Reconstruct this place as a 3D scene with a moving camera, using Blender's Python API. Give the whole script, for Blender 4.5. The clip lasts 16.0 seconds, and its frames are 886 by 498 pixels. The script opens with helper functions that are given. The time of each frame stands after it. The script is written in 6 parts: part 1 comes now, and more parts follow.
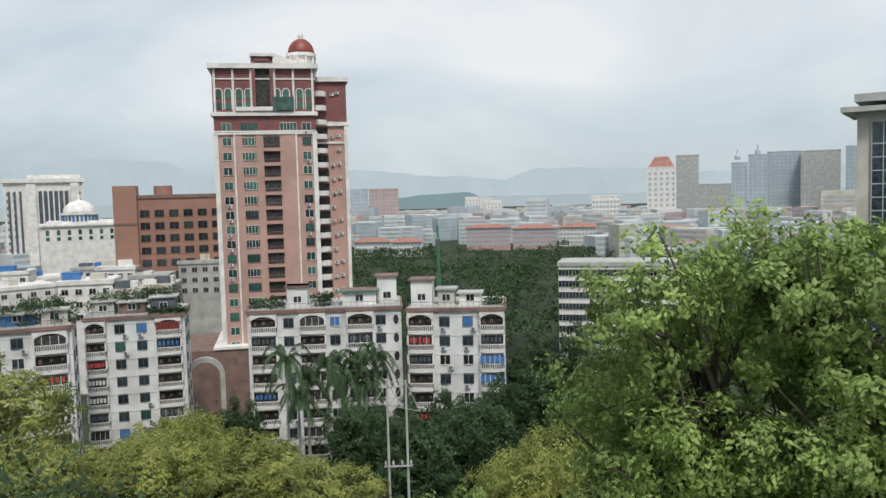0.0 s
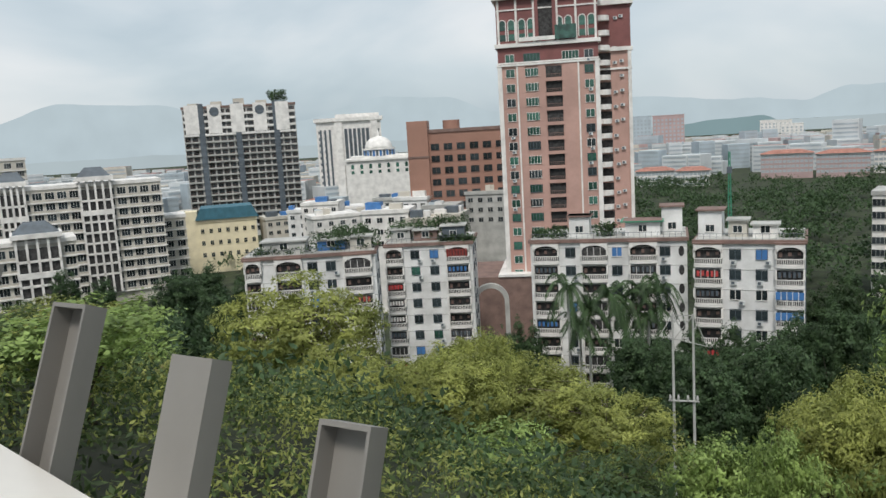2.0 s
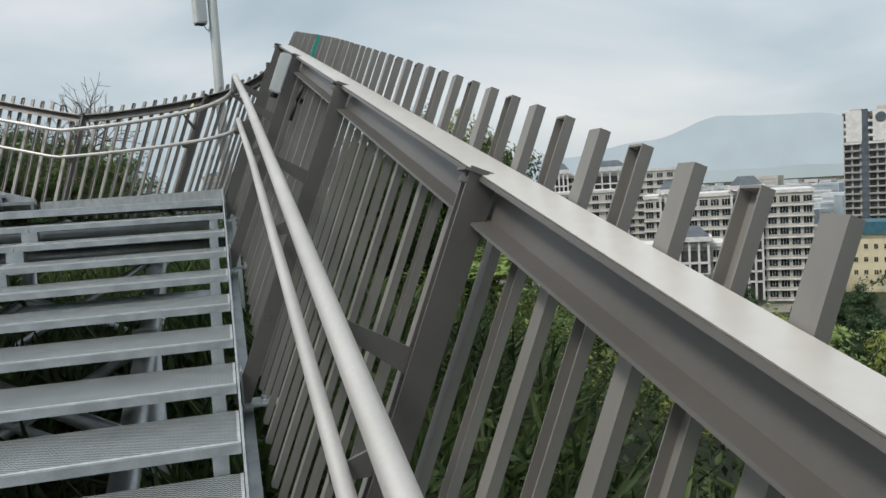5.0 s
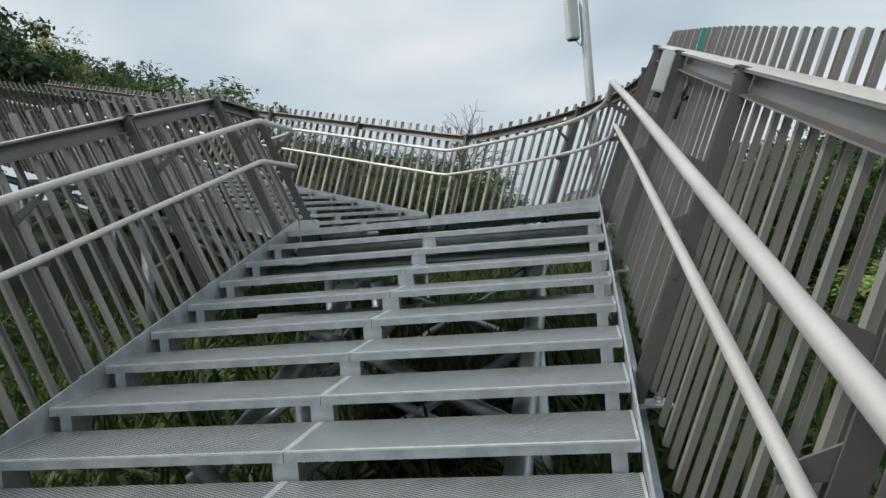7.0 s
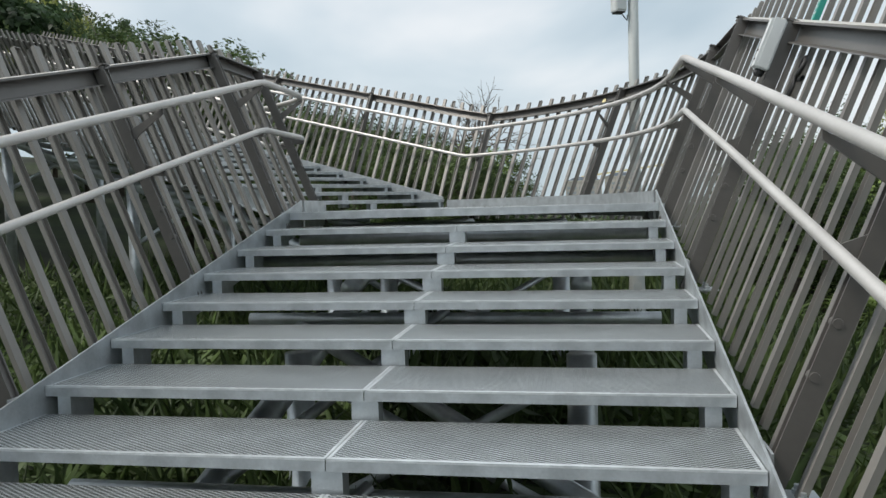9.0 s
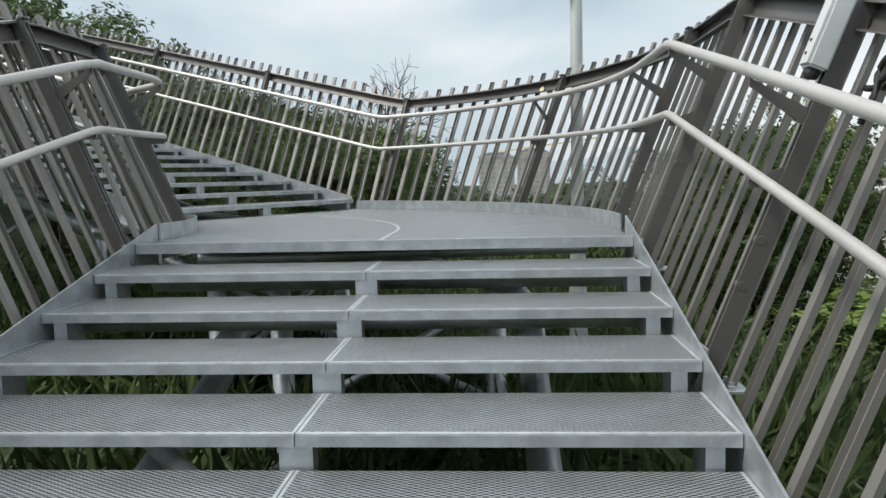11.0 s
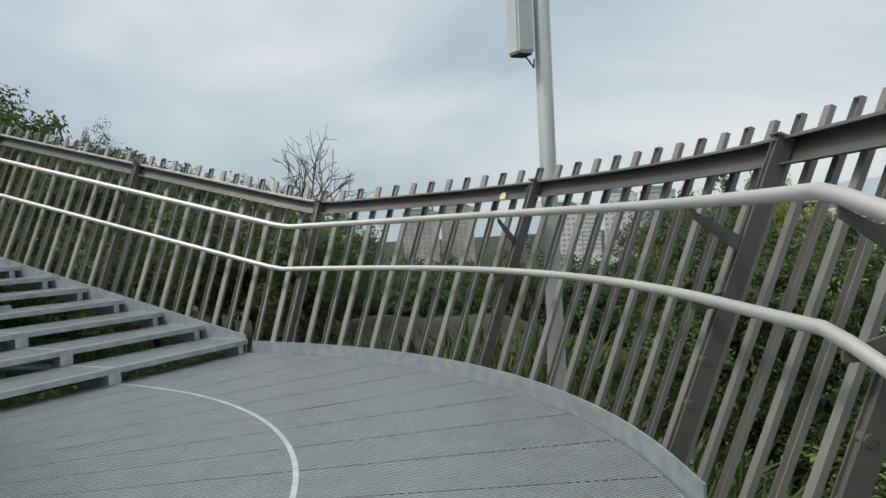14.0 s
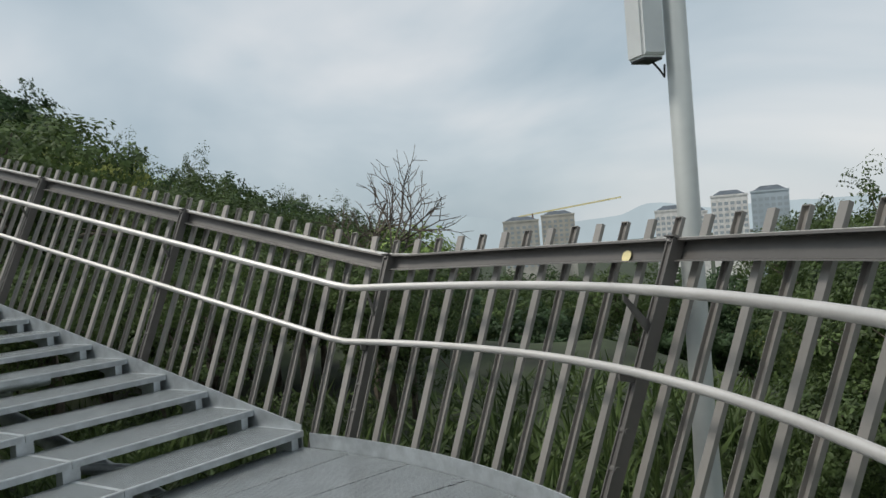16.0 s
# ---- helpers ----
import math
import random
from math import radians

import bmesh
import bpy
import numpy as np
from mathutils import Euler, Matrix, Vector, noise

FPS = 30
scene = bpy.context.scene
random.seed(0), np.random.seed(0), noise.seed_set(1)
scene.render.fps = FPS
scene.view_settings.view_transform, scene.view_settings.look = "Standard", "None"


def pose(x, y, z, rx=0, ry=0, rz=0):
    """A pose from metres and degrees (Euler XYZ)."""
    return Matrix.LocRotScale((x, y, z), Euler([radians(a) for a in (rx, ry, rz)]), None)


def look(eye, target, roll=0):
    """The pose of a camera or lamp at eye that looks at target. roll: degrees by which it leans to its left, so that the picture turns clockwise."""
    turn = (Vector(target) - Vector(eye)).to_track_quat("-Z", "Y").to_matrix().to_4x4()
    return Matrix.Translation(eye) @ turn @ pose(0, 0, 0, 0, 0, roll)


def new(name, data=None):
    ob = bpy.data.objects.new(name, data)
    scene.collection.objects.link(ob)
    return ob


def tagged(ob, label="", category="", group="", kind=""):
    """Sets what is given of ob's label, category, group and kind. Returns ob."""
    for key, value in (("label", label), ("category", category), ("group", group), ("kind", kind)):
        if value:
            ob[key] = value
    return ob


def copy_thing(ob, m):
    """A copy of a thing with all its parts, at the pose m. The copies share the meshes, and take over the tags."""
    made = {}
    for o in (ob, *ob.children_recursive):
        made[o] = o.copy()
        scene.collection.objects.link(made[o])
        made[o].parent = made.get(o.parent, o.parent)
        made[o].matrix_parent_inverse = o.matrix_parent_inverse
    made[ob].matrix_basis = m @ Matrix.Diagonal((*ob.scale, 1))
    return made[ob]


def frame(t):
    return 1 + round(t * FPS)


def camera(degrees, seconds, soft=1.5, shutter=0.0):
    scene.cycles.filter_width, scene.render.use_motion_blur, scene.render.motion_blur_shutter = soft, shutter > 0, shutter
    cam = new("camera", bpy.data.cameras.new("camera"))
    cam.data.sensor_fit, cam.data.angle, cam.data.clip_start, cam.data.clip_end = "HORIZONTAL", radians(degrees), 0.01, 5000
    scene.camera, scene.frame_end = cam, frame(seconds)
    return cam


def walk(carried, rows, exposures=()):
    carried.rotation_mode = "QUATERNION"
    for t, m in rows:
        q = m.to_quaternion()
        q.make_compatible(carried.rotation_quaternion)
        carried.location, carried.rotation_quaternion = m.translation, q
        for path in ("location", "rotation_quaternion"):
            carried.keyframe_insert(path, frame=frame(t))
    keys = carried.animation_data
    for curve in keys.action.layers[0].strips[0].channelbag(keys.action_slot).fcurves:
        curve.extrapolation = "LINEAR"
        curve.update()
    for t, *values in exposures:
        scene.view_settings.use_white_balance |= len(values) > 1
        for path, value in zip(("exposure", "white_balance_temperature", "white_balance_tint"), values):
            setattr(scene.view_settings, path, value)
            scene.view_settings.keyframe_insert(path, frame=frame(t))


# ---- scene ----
cam = camera(58.53, 16.0)
ROWS = [
    (0.0, 7.651, 0.149, 0.050, 85.95, 1.48, 9.78),
    (0.5, 7.549, 0.200, 0.045, 85.04, 2.05, 14.56),
    (1.0, 7.459, 0.248, 0.030, 84.44, 2.50, 19.09),
    (1.5, 7.382, 0.277, -0.005, 83.32, 2.72, 23.89),
    (2.0, 7.326, 0.269, -0.028, 81.76, 3.39, 29.79),
    (2.5, 7.246, 0.246, -0.024, 81.45, 3.56, 34.07),
    (3.0, 7.100, 0.216, -0.000, 82.60, 3.28, 40.10),
    (3.5, 6.982, 0.150, 0.006, 84.61, 2.60, 47.60),
    (4.0, 6.944, 0.102, 0.010, 85.12, 1.78, 54.84),
    (4.5, 6.960, 0.069, 0.014, 85.11, 1.70, 62.85),
    (5.0, 6.969, 0.011, 0.015, 85.26, 3.55, 74.46),
    (7.5, 6.788, -0.247, -0.083, 88.15, 3.81, 101.53),
    (8.0, 6.564, -0.380, -0.079, 87.14, 2.29, 101.11),
    (10.5, 4.753, -0.675, 0.273, 85.86, 2.37, 97.25),
    (11.0, 4.374, -0.746, 0.344, 84.84, 1.26, 93.79),
    (11.5, 3.979, -0.771, 0.489, 87.26, 2.58, 94.06),
    (12.0, 3.576, -0.817, 0.550, 86.60, 1.43, 91.38),
    (12.5, 3.252, -0.819, 0.673, 86.48, 3.40, 90.40),
    (13.0, 2.845, -0.863, 0.763, 88.47, 2.69, 89.48),
    (13.5, 2.410, -0.860, 0.825, 88.96, 1.62, 87.03),
    (14.0, 2.053, -0.885, 0.971, 88.66, 2.68, 88.31),
    (14.5, 1.600, -0.734, 1.080, 90.24, 2.59, 89.33),
    (15.0, 1.236, -0.736, 1.187, 90.55, 3.32, 90.55),
    (15.5, 0.857, -0.762, 1.279, 90.30, 4.48, 92.71),
    (16.0, 0.563, -0.818, 1.326, 89.72, 4.23, 95.61),
]
walk(cam, [(t, pose(x, y, z, rx, ry, rz)) for t, x, y, z, rx, ry, rz in ROWS],
     exposures=[(0.0, -0.05), (4.0, -0.1), (5.0, -0.12), (7.5, 0.0), (10.5, 0.15), (11.5, 0.12), (12.5, -0.05), (14.0, -0.14), (16.0, -0.2)])

# ---- world and sun: a bright, broken overcast ----
SUN_EL, SUN_AZ = 57.0, 160.0
world = bpy.data.worlds.new("sky")
scene.world = world
world.use_nodes = True
wn, wl = world.node_tree.nodes, world.node_tree.links
wn.clear()


def wnode(kind, **inputs):
    n = wn.new(kind)
    for k, v in inputs.items():
        n.inputs[k].default_value = v
    return n


w_out = wnode("ShaderNodeOutputWorld")
w_bg = wnode("ShaderNodeBackground", Strength=1.15)
sky = wn.new("ShaderNodeTexSky")
sky.sky_type, sky.sun_disc = "NISHITA", False
sky.sun_elevation, sky.sun_rotation = radians(SUN_EL), radians(SUN_AZ)
sky.air_density, sky.dust_density = 1.0, 2.0
sky_dim = wn.new("ShaderNodeVectorMath")
sky_dim.operation = "SCALE"
sky_dim.inputs["Scale"].default_value = 0.09
w_co = wn.new("ShaderNodeTexCoord")
w_map = wn.new("ShaderNodeMapping")
w_map.inputs["Scale"].default_value = (1.0, 1.0, 2.3)
w_n1 = wnode("ShaderNodeTexNoise", Scale=1.7, Detail=5.0, Roughness=0.46, Distortion=0.5)
w_r1 = wn.new("ShaderNodeValToRGB")
w_r1.color_ramp.elements[0].position, w_r1.color_ramp.elements[0].color = 0.36, (0.40, 0.50, 0.565, 1)
w_r1.color_ramp.elements[1].position, w_r1.color_ramp.elements[1].color = 0.68, (0.85, 0.86, 0.865, 1)
w_e = w_r1.color_ramp.elements.new(0.52)
w_e.color = (0.60, 0.675, 0.72, 1)
w_mix = wn.new("ShaderNodeMix")
w_mix.data_type = "RGBA"
w_mix.inputs["Factor"].default_value = 0.82
wl.new(w_co.outputs["Generated"], w_map.inputs["Vector"])
wl.new(w_map.outputs["Vector"], w_n1.inputs["Vector"])
wl.new(w_n1.outputs["Fac"], w_r1.inputs["Fac"])
wl.new(sky.outputs["Color"], sky_dim.inputs[0])
wl.new(sky_dim.outputs["Vector"], w_mix.inputs["A"])
wl.new(w_r1.outputs["Color"], w_mix.inputs["B"])
wl.new(w_mix.outputs["Result"], w_bg.inputs["Color"])
wl.new(w_bg.outputs["Background"], w_out.inputs["Surface"])

sun = new("sun", bpy.data.lights.new("sun", "SUN"))
sun.data.energy, sun.data.angle, sun.data.color = 2.8, radians(14), (1.0, 0.96, 0.9)
sun.matrix_world = look((0, 0, 60), Vector((0, 0, 60)) - Vector((math.sin(radians(SUN_AZ)) * math.cos(radians(SUN_EL)), math.cos(radians(SUN_AZ)) * math.cos(radians(SUN_EL)), math.sin(radians(SUN_EL)))))


# ---- materials ----
def material(name, base, rough=0.6, metal=0.0, var=0.12, scale=3.0, fine=40.0, bump=0.0, second=None, island=0.0, coat=0.0, stretch=(1, 1, 1), rnd=0.0, spec=0.5):
    """Principled surface whose colour varies at a broad and a fine scale, with optional relief."""
    m = bpy.data.materials.new(name)
    m.use_nodes = True
    n, l = m.node_tree.nodes, m.node_tree.links
    b = n["Principled BSDF"]
    b.inputs["Roughness"].default_value, b.inputs["Metallic"].default_value = rough, metal
    b.inputs["Coat Weight"].default_value = coat
    b.inputs["Specular IOR Level"].default_value = spec
    co = n.new("ShaderNodeTexCoord")
    mp = n.new("ShaderNodeMapping")
    mp.inputs["Scale"].default_value = stretch
    l.new(co.outputs["Object"], mp.inputs["Vector"])
    n1 = n.new("ShaderNodeTexNoise")
    n1.inputs["Scale"].default_value, n1.inputs["Detail"].default_value = scale, 5
    n2 = n.new("ShaderNodeTexNoise")
    n2.inputs["Scale"].default_value, n2.inputs["Detail"].default_value = fine, 3
    for q in (n1, n2):
        l.new(mp.outputs["Vector"], q.inputs["Vector"])
    r = n.new("ShaderNodeValToRGB")
    dark = [c * (1 - 1.6 * var) for c in (second or base)]
    light = [min(1, c * (1 + var)) for c in base]
    r.color_ramp.elements[0].position, r.color_ramp.elements[0].color = 0.34, (*dark, 1)
    r.color_ramp.elements[1].position, r.color_ramp.elements[1].color = 0.64, (*light, 1)
    l.new(n1.outputs["Fac"], r.inputs["Fac"])
    hsv = n.new("ShaderNodeHueSaturation")
    l.new(r.outputs["Color"], hsv.inputs["Color"])
    val = n.new("ShaderNodeMapRange")
    val.inputs["To Min"].default_value, val.inputs["To Max"].default_value = 1 - var, 1 + var
    l.new(n2.outputs["Fac"], val.inputs["Value"])
    last = val.outputs["Result"]
    if island or rnd:
        if island:
            g = n.new("ShaderNodeNewGeometry").outputs["Random Per Island"]
        else:
            g = n.new("ShaderNodeObjectInfo").outputs["Random"]
        mr = n.new("ShaderNodeMapRange")
        amt = island or rnd
        mr.inputs["To Min"].default_value, mr.inputs["To Max"].default_value = 1 - amt, 1 + amt
        l.new(g, mr.inputs["Value"])
        mul = n.new("ShaderNodeMath")
        mul.operation = "MULTIPLY"
        l.new(last, mul.inputs[0])
        l.new(mr.outputs["Result"], mul.inputs[1])
        last = mul.outputs["Value"]
    l.new(last, hsv.inputs["Value"])
    l.new(hsv.outputs["Color"], b.inputs["Base Color"])
    if bump:
        bp = n.new("ShaderNodeBump")
        bp.inputs["Strength"].default_value, bp.inputs["Distance"].default_value = bump, 0.02
        l.new(n2.outputs["Fac"], bp.inputs["Height"])
        l.new(bp.outputs["Normal"], b.inputs["Normal"])
    return m


def leafy(name, base, second, rough=0.55):
    """Leaf material: colour varies leaf by leaf and clump by clump, with light through the blade."""
    m = material(name, base, rough, var=0.22, scale=0.5, fine=6.0, second=second, island=0.26, spec=0.3)
    n, l = m.node_tree.nodes, m.node_tree.links
    b = n["Principled BSDF"]
    tr = n.new("ShaderNodeBsdfTranslucent")
    col = b.inputs["Base Color"].links[0].from_socket
    l.new(col, tr.inputs["Color"])
    mx = n.new("ShaderNodeMixShader")
    mx.inputs["Fac"].default_value = 0.36
    l.new(b.outputs["BSDF"], mx.inputs[1])
    l.new(tr.outputs["BSDF"], mx.inputs[2])
    l.new(mx.outputs["Shader"], n["Material Output"].inputs["Surface"])
    return m


def grating(name):
    """Galvanised plate with rows of small round holes, dark where the hole is open."""
    m = material(name, (0.60, 0.64, 0.655), 0.36, 0.5, var=0.08, scale=7.0, fine=90)
    n, l = m.node_tree.nodes, m.node_tree.links
    b = n["Principled BSDF"]
    co = n.new("ShaderNodeTexCoord")
    vo = n.new("ShaderNodeTexVoronoi")
    vo.inputs["Scale"].default_value, vo.inputs["Randomness"].default_value = 56.0, 0.0
    vo.voronoi_dimensions = "2D"
    rot = n.new("ShaderNodeMapping")
    rot.inputs["Rotation"].default_value = (0, 0, radians(45))
    long = n.new("ShaderNodeMapping")
    long.inputs["Scale"].default_value = (1.25, 0.72, 1.0)
    l.new(co.outputs["Object"], long.inputs["Vector"])
    l.new(long.outputs["Vector"], rot.inputs["Vector"])
    l.new(rot.outputs["Vector"], vo.inputs["Vector"])
    st = n.new("ShaderNodeMapRange")
    st.inputs["From Min"].default_value, st.inputs["From Max"].default_value = 0.38, 0.46
    l.new(vo.outputs["Distance"], st.inputs["Value"])
    mix = n.new("ShaderNodeMix")
    mix.data_type = "RGBA"
    mix.inputs["A"].default_value = (0.035, 0.042, 0.038, 1)
    src = b.inputs["Base Color"].links[0].from_socket
    l.new(src, mix.inputs["B"])
    l.new(st.outputs["Result"], mix.inputs["Factor"])
    l.new(mix.outputs["Result"], b.inputs["Base Color"])
    bp = n.new("ShaderNodeBump")
    bp.inputs["Strength"].default_value, bp.inputs["Distance"].default_value = 0.8, 0.006
    l.new(st.outputs["Result"], bp.inputs["Height"])
    l.new(bp.outputs["Normal"], b.inputs["Normal"])
    return m


# One grey paint; shade is in M_paint's dark tone, sky gleam in M_flange's.
M_paint = material("grey_steel_paint_shaded", (0.148, 0.139, 0.128), 0.40, 0.35, var=0.07, scale=1.5, fine=30, bump=0.03)
M_flange = material("grey_steel_paint_sky_lit", (0.74, 0.70, 0.645), 0.34, 0.4, var=0.07, scale=1.2, fine=25)
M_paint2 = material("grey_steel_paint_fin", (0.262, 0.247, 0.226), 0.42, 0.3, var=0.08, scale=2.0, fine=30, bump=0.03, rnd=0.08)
M_rail = material("satin_stainless_tube", (0.62, 0.595, 0.565), 0.5, 0.55, var=0.06, scale=2.0, fine=80)
M_galv = material("galvanised_steel", (0.50, 0.53, 0.545), 0.38, 0.6, var=0.11, scale=9.0, fine=90, bump=0.06)
M_galv_edge = material("bright_galvanised_edge", (0.72, 0.75, 0.76), 0.3, 0.55, var=0.1, scale=14, fine=120)
M_grate = grating("perforated_galvanised_plate")
M_white = material("white_tile_wall", (0.72, 0.72, 0.71), 0.6, var=0.09, scale=0.25, fine=2.5, second=(0.64, 0.635, 0.62))
M_trim = material("white_plaster_trim", (0.72, 0.70, 0.67), 0.6, var=0.1, scale=0.4, fine=3)
M_brick = material("rose_tile_wall", (0.45, 0.28, 0.235), 0.65, var=0.09, scale=0.15, fine=2.0)
M_maroon = material("maroon_tile", (0.20, 0.075, 0.07), 0.6, var=0.12, scale=0.3, fine=3.0)
M_brown = material("brown_tile_wall", (0.32, 0.175, 0.13), 0.65, var=0.08, scale=0.12, fine=2.0)
M_glass = material("dark_window_glass", (0.03, 0.04, 0.045), 0.12, var=0.3, scale=0.8, fine=4.0, rnd=0.5, spec=0.7)
M_green = material("green_window_glass", (0.04, 0.11, 0.085), 0.15, var=0.3, scale=0.8, fine=4.0, rnd=0.5, spec=0.7)
# Near-black colour carries the shade of openings that have no depth.
M_dark = material("painted_opening_shade", (0.036, 0.035, 0.035), 0.8, var=0.4, scale=1.5, fine=6.0, rnd=0.5)
M_cream = material("cream_plaster", (0.74, 0.66, 0.46), 0.7, var=0.06, scale=0.3, fine=3)
M_blueroof = material("blue_metal_roof", (0.05, 0.15, 0.20), 0.5, var=0.12, scale=0.5, fine=5)
M_slate = material("slate_grey_roof", (0.09, 0.11, 0.13), 0.6, var=0.15, scale=0.5, fine=5)
M_concrete = material("grey_concrete", (0.42, 0.42, 0.40), 0.8, var=0.14, scale=0.3, fine=4)
M_beige = material("beige_render", (0.52, 0.49, 0.43), 0.75, var=0.1, scale=0.2, fine=3)
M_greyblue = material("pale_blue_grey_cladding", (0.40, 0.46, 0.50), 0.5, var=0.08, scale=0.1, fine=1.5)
M_dome = material("dark_red_dome", (0.24, 0.05, 0.04), 0.5, var=0.15, scale=0.5, fine=4)
M_redroof = material("red_tile_roof", (0.36, 0.17, 0.13), 0.7, var=0.15, scale=0.4, fine=4)
# Distance haze is put into both far colours: pale glass, low-contrast walls.
M_farwin = material("hazed_far_glazing", (0.36, 0.41, 0.44), 0.4, var=0.1, scale=0.1, fine=1.5)
M_fartrim = material("hazed_far_wall", (0.54, 0.565, 0.575), 0.7, var=0.06, scale=0.1, fine=1.5)
M_pink = material("dusty_pink_cladding", (0.42, 0.30, 0.29), 0.6, var=0.08, scale=0.1, fine=1.5)
M_roofbrown = material("brown_parapet_band", (0.20, 0.13, 0.11), 0.7, var=0.15, scale=0.5, fine=4)
M_bark = material("grey_brown_bark", (0.11, 0.09, 0.07), 0.9, var=0.25, scale=4, fine=25, bump=0.4)
M_soil = material("grassy_hillside", (0.03, 0.042, 0.016), 0.95, var=0.35, scale=0.35, fine=5.0, second=(0.025, 0.032, 0.016), bump=0.3)
M_leaf_bright = leafy("fresh_green_leaf", (0.30, 0.40, 0.125), (0.21, 0.30, 0.09))
M_leaf_olive = leafy("olive_green_leaf", (0.31, 0.335, 0.095), (0.20, 0.24, 0.065))
M_leaf_dark = leafy("dark_green_leaf", (0.07, 0.118, 0.05), (0.038, 0.07, 0.03))
M_leaf_mid = leafy("mid_green_leaf", (0.10, 0.145, 0.048), (0.045, 0.075, 0.026))
M_grass = leafy("grass_blade", (0.085, 0.125, 0.04), (0.045, 0.075, 0.025))
M_white_metal = material("white_enamel", (0.62, 0.64, 0.63), 0.4, 0.1, var=0.05, scale=2, fine=20)
M_pole = material("pale_grey_pole_paint", (0.50, 0.52, 0.50), 0.45, 0.2, var=0.06, scale=1.0, fine=20)
M_black = material("black_rubber", (0.02, 0.02, 0.02), 0.6, var=0.2, scale=5, fine=40)
M_teal = material("teal_sign_paint", (0.03, 0.30, 0.24), 0.5, var=0.08, scale=3, fine=20)
M_yellow = material("yellow_sticker", (0.75, 0.66, 0.35), 0.6, var=0.05, scale=10, fine=60)
M_clothA = material("red_laundry", (0.5, 0.06, 0.06), 0.8, var=0.2, scale=3, fine=20)
M_shutter = material("dark_red_timber", (0.22, 0.035, 0.03), 0.6, var=0.15, scale=2, fine=12)
M_greenroof = material("green_awning", (0.05, 0.24, 0.15), 0.5, var=0.1, scale=1, fine=8)
M_bluetin = material("blue_tin_sheet", (0.06, 0.18, 0.42), 0.5, var=0.12, scale=1, fine=8)


# ---- helpers for building meshes ----
def box_into(bm, x0, x1, y0, y1, z0, z1, m=None):
    vs = [bm.verts.new(m @ Vector(p) if m else Vector(p)) for p in
          ((x0, y0, z0), (x1, y0, z0), (x1, y1, z0), (x0, y1, z0), (x0, y0, z1), (x1, y0, z1), (x1, y1, z1), (x0, y1, z1))]
    for f in ((0, 3, 2, 1), (4, 5, 6, 7), (0, 1, 5, 4), (1, 2, 6, 5), (2, 3, 7, 6), (3, 0, 4, 7)):
        bm.faces.new([vs[i] for i in f])
    return vs


def prism_into(bm, outline, z0, z1, m=None):
    """A flat outline (x, y), counter-clockwise, raised from z0 to z1."""
    lo = [bm.verts.new(m @ Vector((x, y, z0)) if m else Vector((x, y, z0))) for x, y in outline]
    hi = [bm.verts.new(m @ Vector((x, y, z1)) if m else Vector((x, y, z1))) for x, y in outline]
    k = len(outline)
    bm.faces.new(lo[::-1])
    bm.faces.new(hi)
    for i in range(k):
        bm.faces.new((lo[i], lo[(i + 1) % k], hi[(i + 1) % k], hi[i]))


def lathe_into(bm, profile, n=20, centre=(0, 0, 0)):
    """Profile of (radius, z) pairs turned about the upright axis."""
    rings = []
    for r, z in profile:
        rings.append([bm.verts.new(Vector(centre) + Vector((r * math.cos(2 * math.pi * i / n), r * math.sin(2 * math.pi * i / n), z))) for i in range(n)])
    for a, b in zip(rings, rings[1:]):
        for i in range(n):
            bm.faces.new((a[i], a[(i + 1) % n], b[(i + 1) % n], b[i]))
    bm.faces.new(rings[0][::-1])
    bm.faces.new(rings[-1])


def tube_into(bm, pts, radius, n=8, taper=None):
    """A round tube along points; taper: the radius at the far end."""
    pts = [Vector(p) for p in pts]
    rings = []
    for i, p in enumerate(pts):
        d = (pts[min(i + 1, len(pts) - 1)] - pts[max(i - 1, 0)]).normalized()
        up = Vector((0, 0, 1)) if abs(d.z) < 0.9 else Vector((1, 0, 0))
        a = d.cross(up).normalized()
        b = a.cross(d)
        r = radius if taper is None else radius + (taper - radius) * i / (len(pts) - 1)
        rings.append([bm.verts.new(p + r * (math.cos(2 * math.pi * k / n) * a + math.sin(2 * math.pi * k / n) * b)) for k in range(n)])
    for a, b in zip(rings, rings[1:]):
        for k in range(n):
            bm.faces.new((a[k], b[k], b[(k + 1) % n], a[(k + 1) % n]))
    bm.faces.new(rings[0])
    bm.faces.new(rings[-1][::-1])


def sweep_into(bm, frames, profile):
    """Sweeps a closed profile of (out, up) pairs along frames (origin, out vector, up vector)."""
    rings = [[bm.verts.new(o + a * u + b * v) for u, v in profile] for o, a, b in frames]
    k = len(profile)
    for p, q in zip(rings, rings[1:]):
        for i in range(k):
            bm.faces.new((p[i], p[(i + 1) % k], q[(i + 1) % k], q[i]))
    bm.faces.new(rings[0][::-1])
    bm.faces.new(rings[-1])


def mesh_of(name, bm, mat, smooth=False):
    bmesh.ops.recalc_face_normals(bm, faces=bm.faces[:])
    me = bpy.data.meshes.new(name)
    bm.to_mesh(me)
    bm.free()
    me.materials.append(mat)
    if smooth:
        me.polygons.foreach_set("use_smooth", [True] * len(me.polygons))
    return me


def thing(name, label, category, at=(0, 0, 0), rz=0.0, group="", kind=""):
    ob = new(name)
    ob.empty_display_size = 0.1
    ob.matrix_world = pose(*at, 0, 0, rz)
    return tagged(ob, label, category, group, kind)


